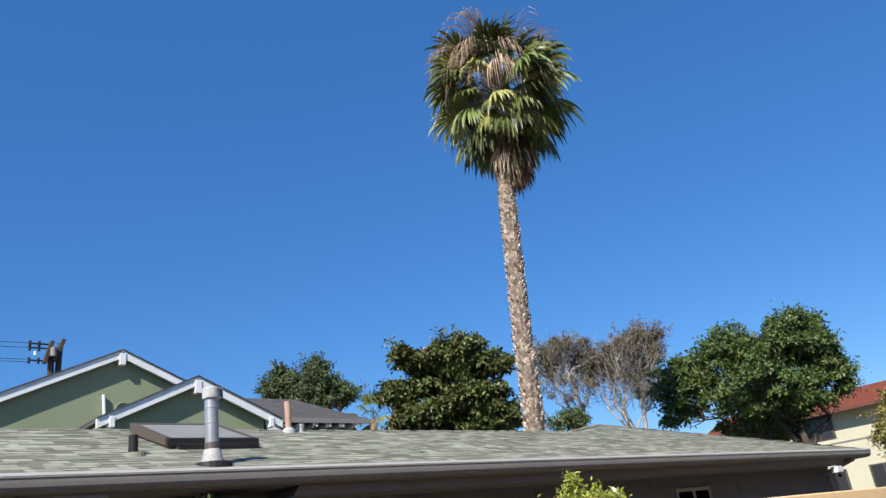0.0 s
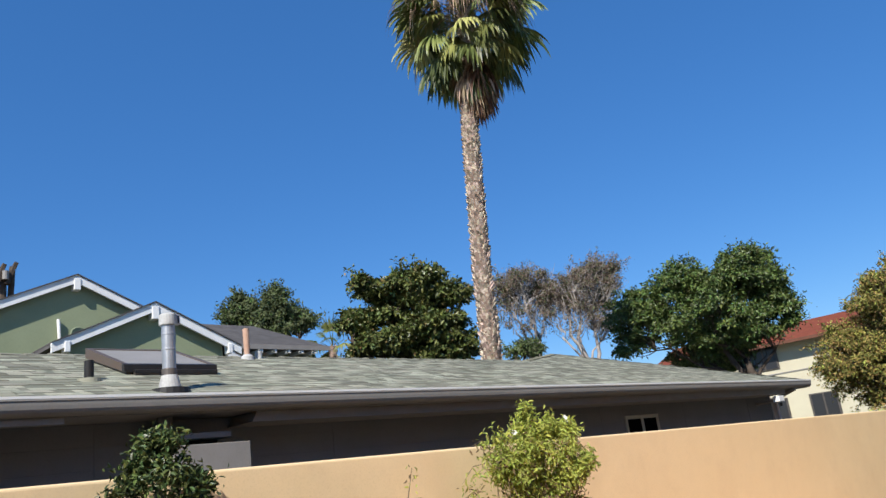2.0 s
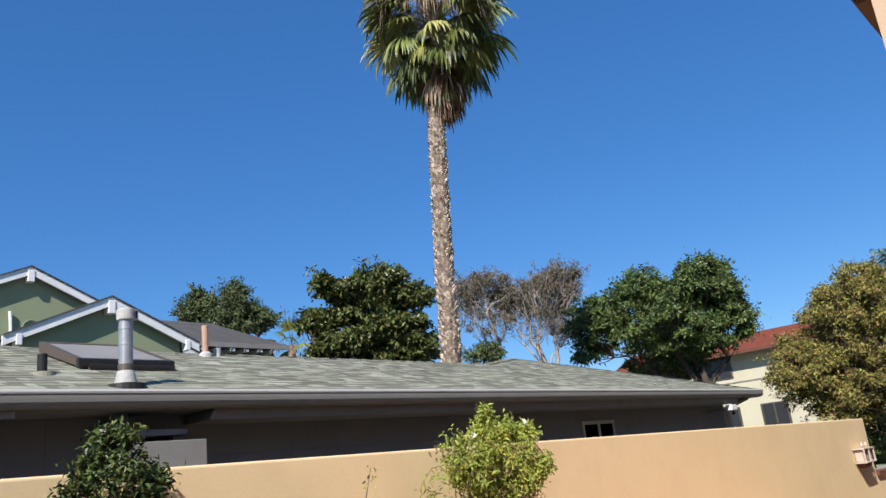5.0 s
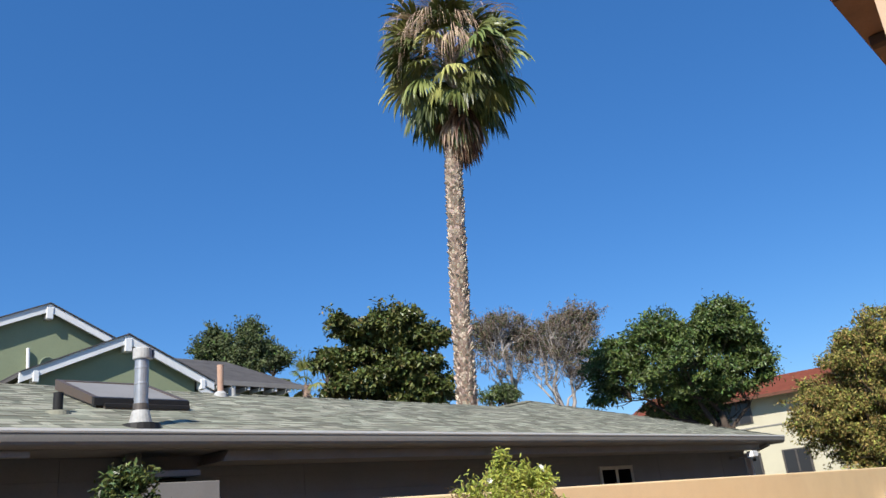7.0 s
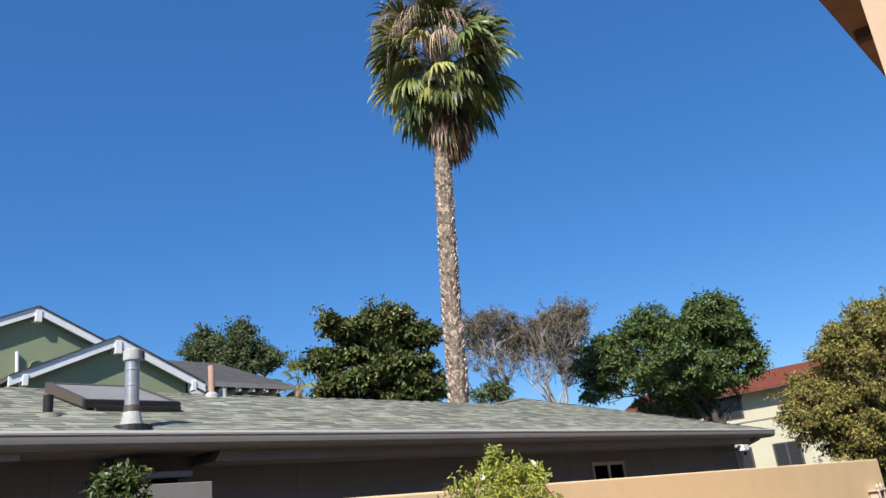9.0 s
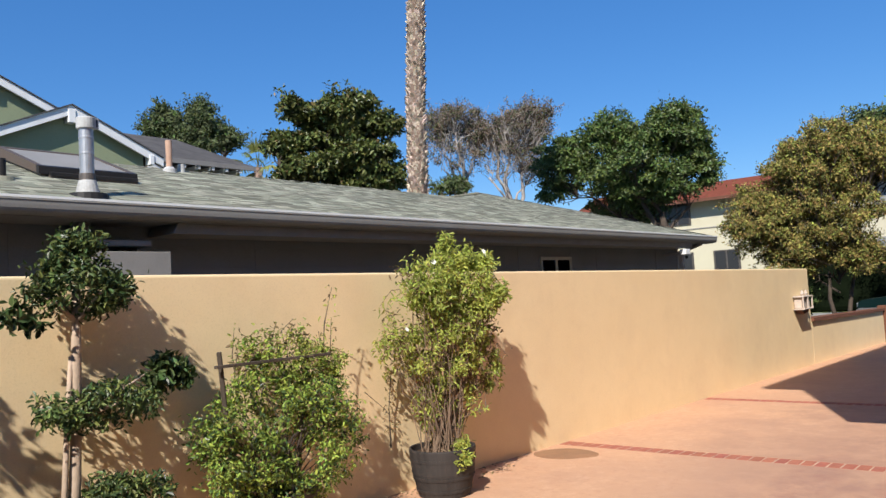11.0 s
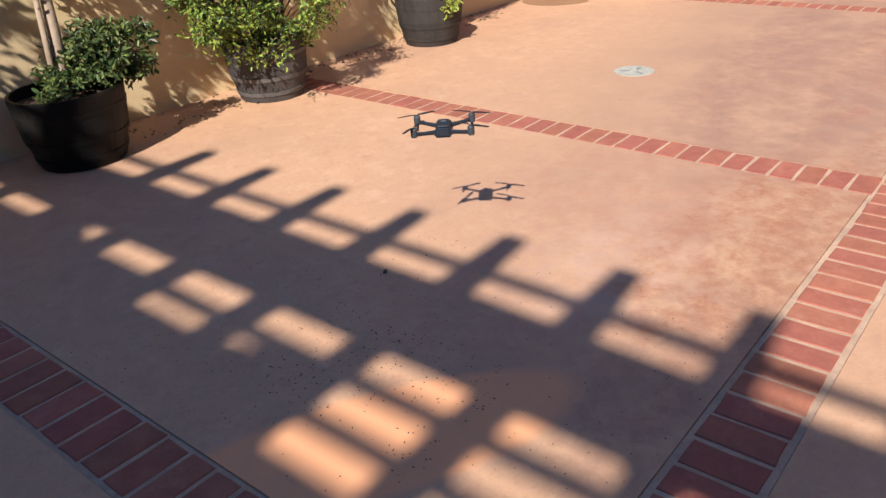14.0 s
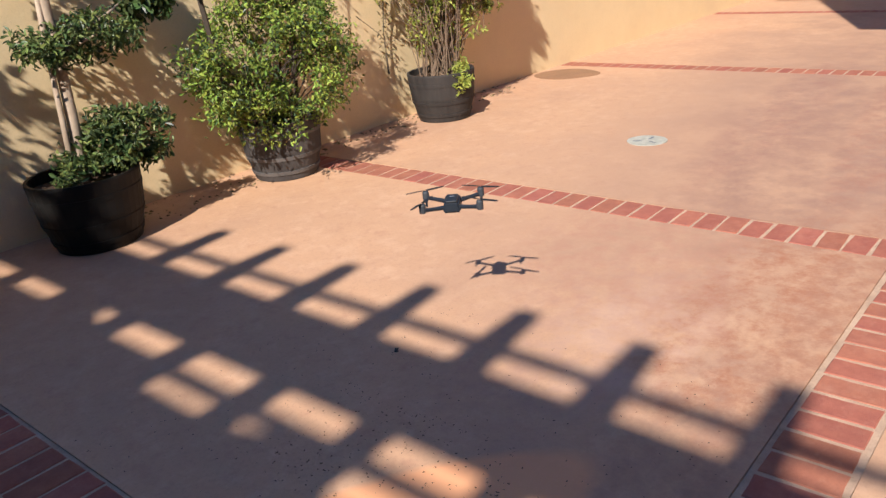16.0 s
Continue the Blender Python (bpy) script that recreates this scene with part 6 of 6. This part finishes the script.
# Unseen boards added to block the sun; their ends shape the light slots.
# how far each added board reaches, at its two long sides; some are cut askew
reach = {0: (0.84, 0.84), 1: (0.86, 0.86), 2: (1.158, 1.085), 3: (1.085, 1.085), 4: (1.21, 1.21), 5: (1.22, 1.335), 6: (1.25, 1.25)}
for i, y in enumerate(RAFTERS):
    k = i - 7
    if k < -3:
        continue
    xa, xb = reach.get(k, (1.24, 1.24) if k > 5 else (0.8, 0.8))
    a = (PZ + 0.15) / SUN_Z
    y0, y1, z = y + 0.003 - SUN_Y * a, y + 0.475 - SUN_Y * a, PZ + 0.15
    xm = {5: xb, 2: 1.136}.get(k, (xa + xb) / 2)
    pp("roof_board", slab([(-6.1, y0, z), (xa - a, y0, z), (xm - a, (y0 + y1) / 2, z), (xb - a, y1, z), (-6.1, y1, z)], 0.03))
for y in (-2.9, 3.35):
    pp("post", boxed(-2.05, -1.93, y, y + 0.12, gz(-2.0), PZ - 0.362, 0.008))
    pp("post", boxed(-5.96, -5.84, y, y + 0.12, gz(-5.9), PZ - 0.263, 0.008))
pp("beam", boxed(-5.97, -5.83, -3.0, 3.7, PZ - 0.26, PZ - 0.083, 0.006))

# ---- brick bands in the driveway ----
BRICKS = [brick_mesh(k) for k in range(6)]
PITCHB = 0.1115


def band(label, x0, x1, y0, y1, along, joint=0.56, step=0.1062):
    bm = bmesh.new()
    n = max(1, int(abs(x1 - x0)))
    if along == "y":                       # a narrow dark joint is left against the concrete
        x0, x1 = x0 + 0.002, x1 - 0.002
    vs = [[bm.verts.new((x0 + (x1 - x0) * i / n, y, gz(x0 + (x1 - x0) * i / n) - 0.003)) for i in range(n + 1)] for y in (y0 + 0.002, y1 - 0.002)]
    lo = [[bm.verts.new(v.co - Vector((0, 0, 0.06))) for v in r] for r in vs]
    for i in range(n):
        bm.faces.new((vs[0][i], vs[0][i + 1], vs[1][i + 1], vs[1][i]))
        bm.faces.new((lo[0][i], lo[1][i], lo[1][i + 1], lo[0][i + 1]))
        for j in (0, 1):
            bm.faces.new((vs[j][i], lo[j][i], lo[j][i + 1], vs[j][i + 1]))
    ob = tagged(part("brick_band", bm, M_MORTAR), label, "brick band", kind="structure")
    rng_ = np.random.default_rng(int(abs(x0 * 31 + y0 * 7) + 3))
    if along == "x":
        yc, k = (y0 + y1) / 2, joint + step * (math.ceil((x0 - 0.03 - joint) / step) + 0.5)
        while k < x1 - 0.05:
            m = Matrix.Translation((k, yc + rng_.normal() * 0.0015, gz(k) + rng_.uniform(-0.0006, 0.0012))) @ BASE_TILT @ Matrix.Rotation(rng_.normal() * 0.008, 4, "Z") @ Matrix.Diagonal((step / PITCHB, 1, 1, 1))
            part("brick", BRICKS[int(rng_.integers(6))], None, ob, at=m)
            k += step
    else:
        xc, k = (x0 + x1) / 2, joint + step * (math.ceil((y0 - 0.03 - joint) / step) + 0.5)
        while k < y1 - 0.05:
            m = Matrix.Translation((xc + rng_.normal() * 0.0015, k, gz(xc) + rng_.uniform(-0.0006, 0.0012))) @ BASE_TILT @ Matrix.Rotation(radians(90) + rng_.normal() * 0.008, 4, "Z") @ Matrix.Diagonal((step / PITCHB, 1, 1, 1))
            part("brick", BRICKS[int(rng_.integers(6))], None, ob, at=m)
            k += step
    return ob


band("long band of red bricks set across in mortar", -6.95, 23.3, 0.340, 0.576, "x", 1.52, 0.1118)
for x0, x1 in BANDS_X:
    band("cross band of red bricks set in mortar", x0, x1, 0.58, WALL_Y, "y", 1.57 if x0 < 1 else 0.56, 0.108 if x0 < 1 else 0.1055)
    band("cross band of red bricks set in mortar", x0, x1, -3.28, 0.336, "y", 0.334)
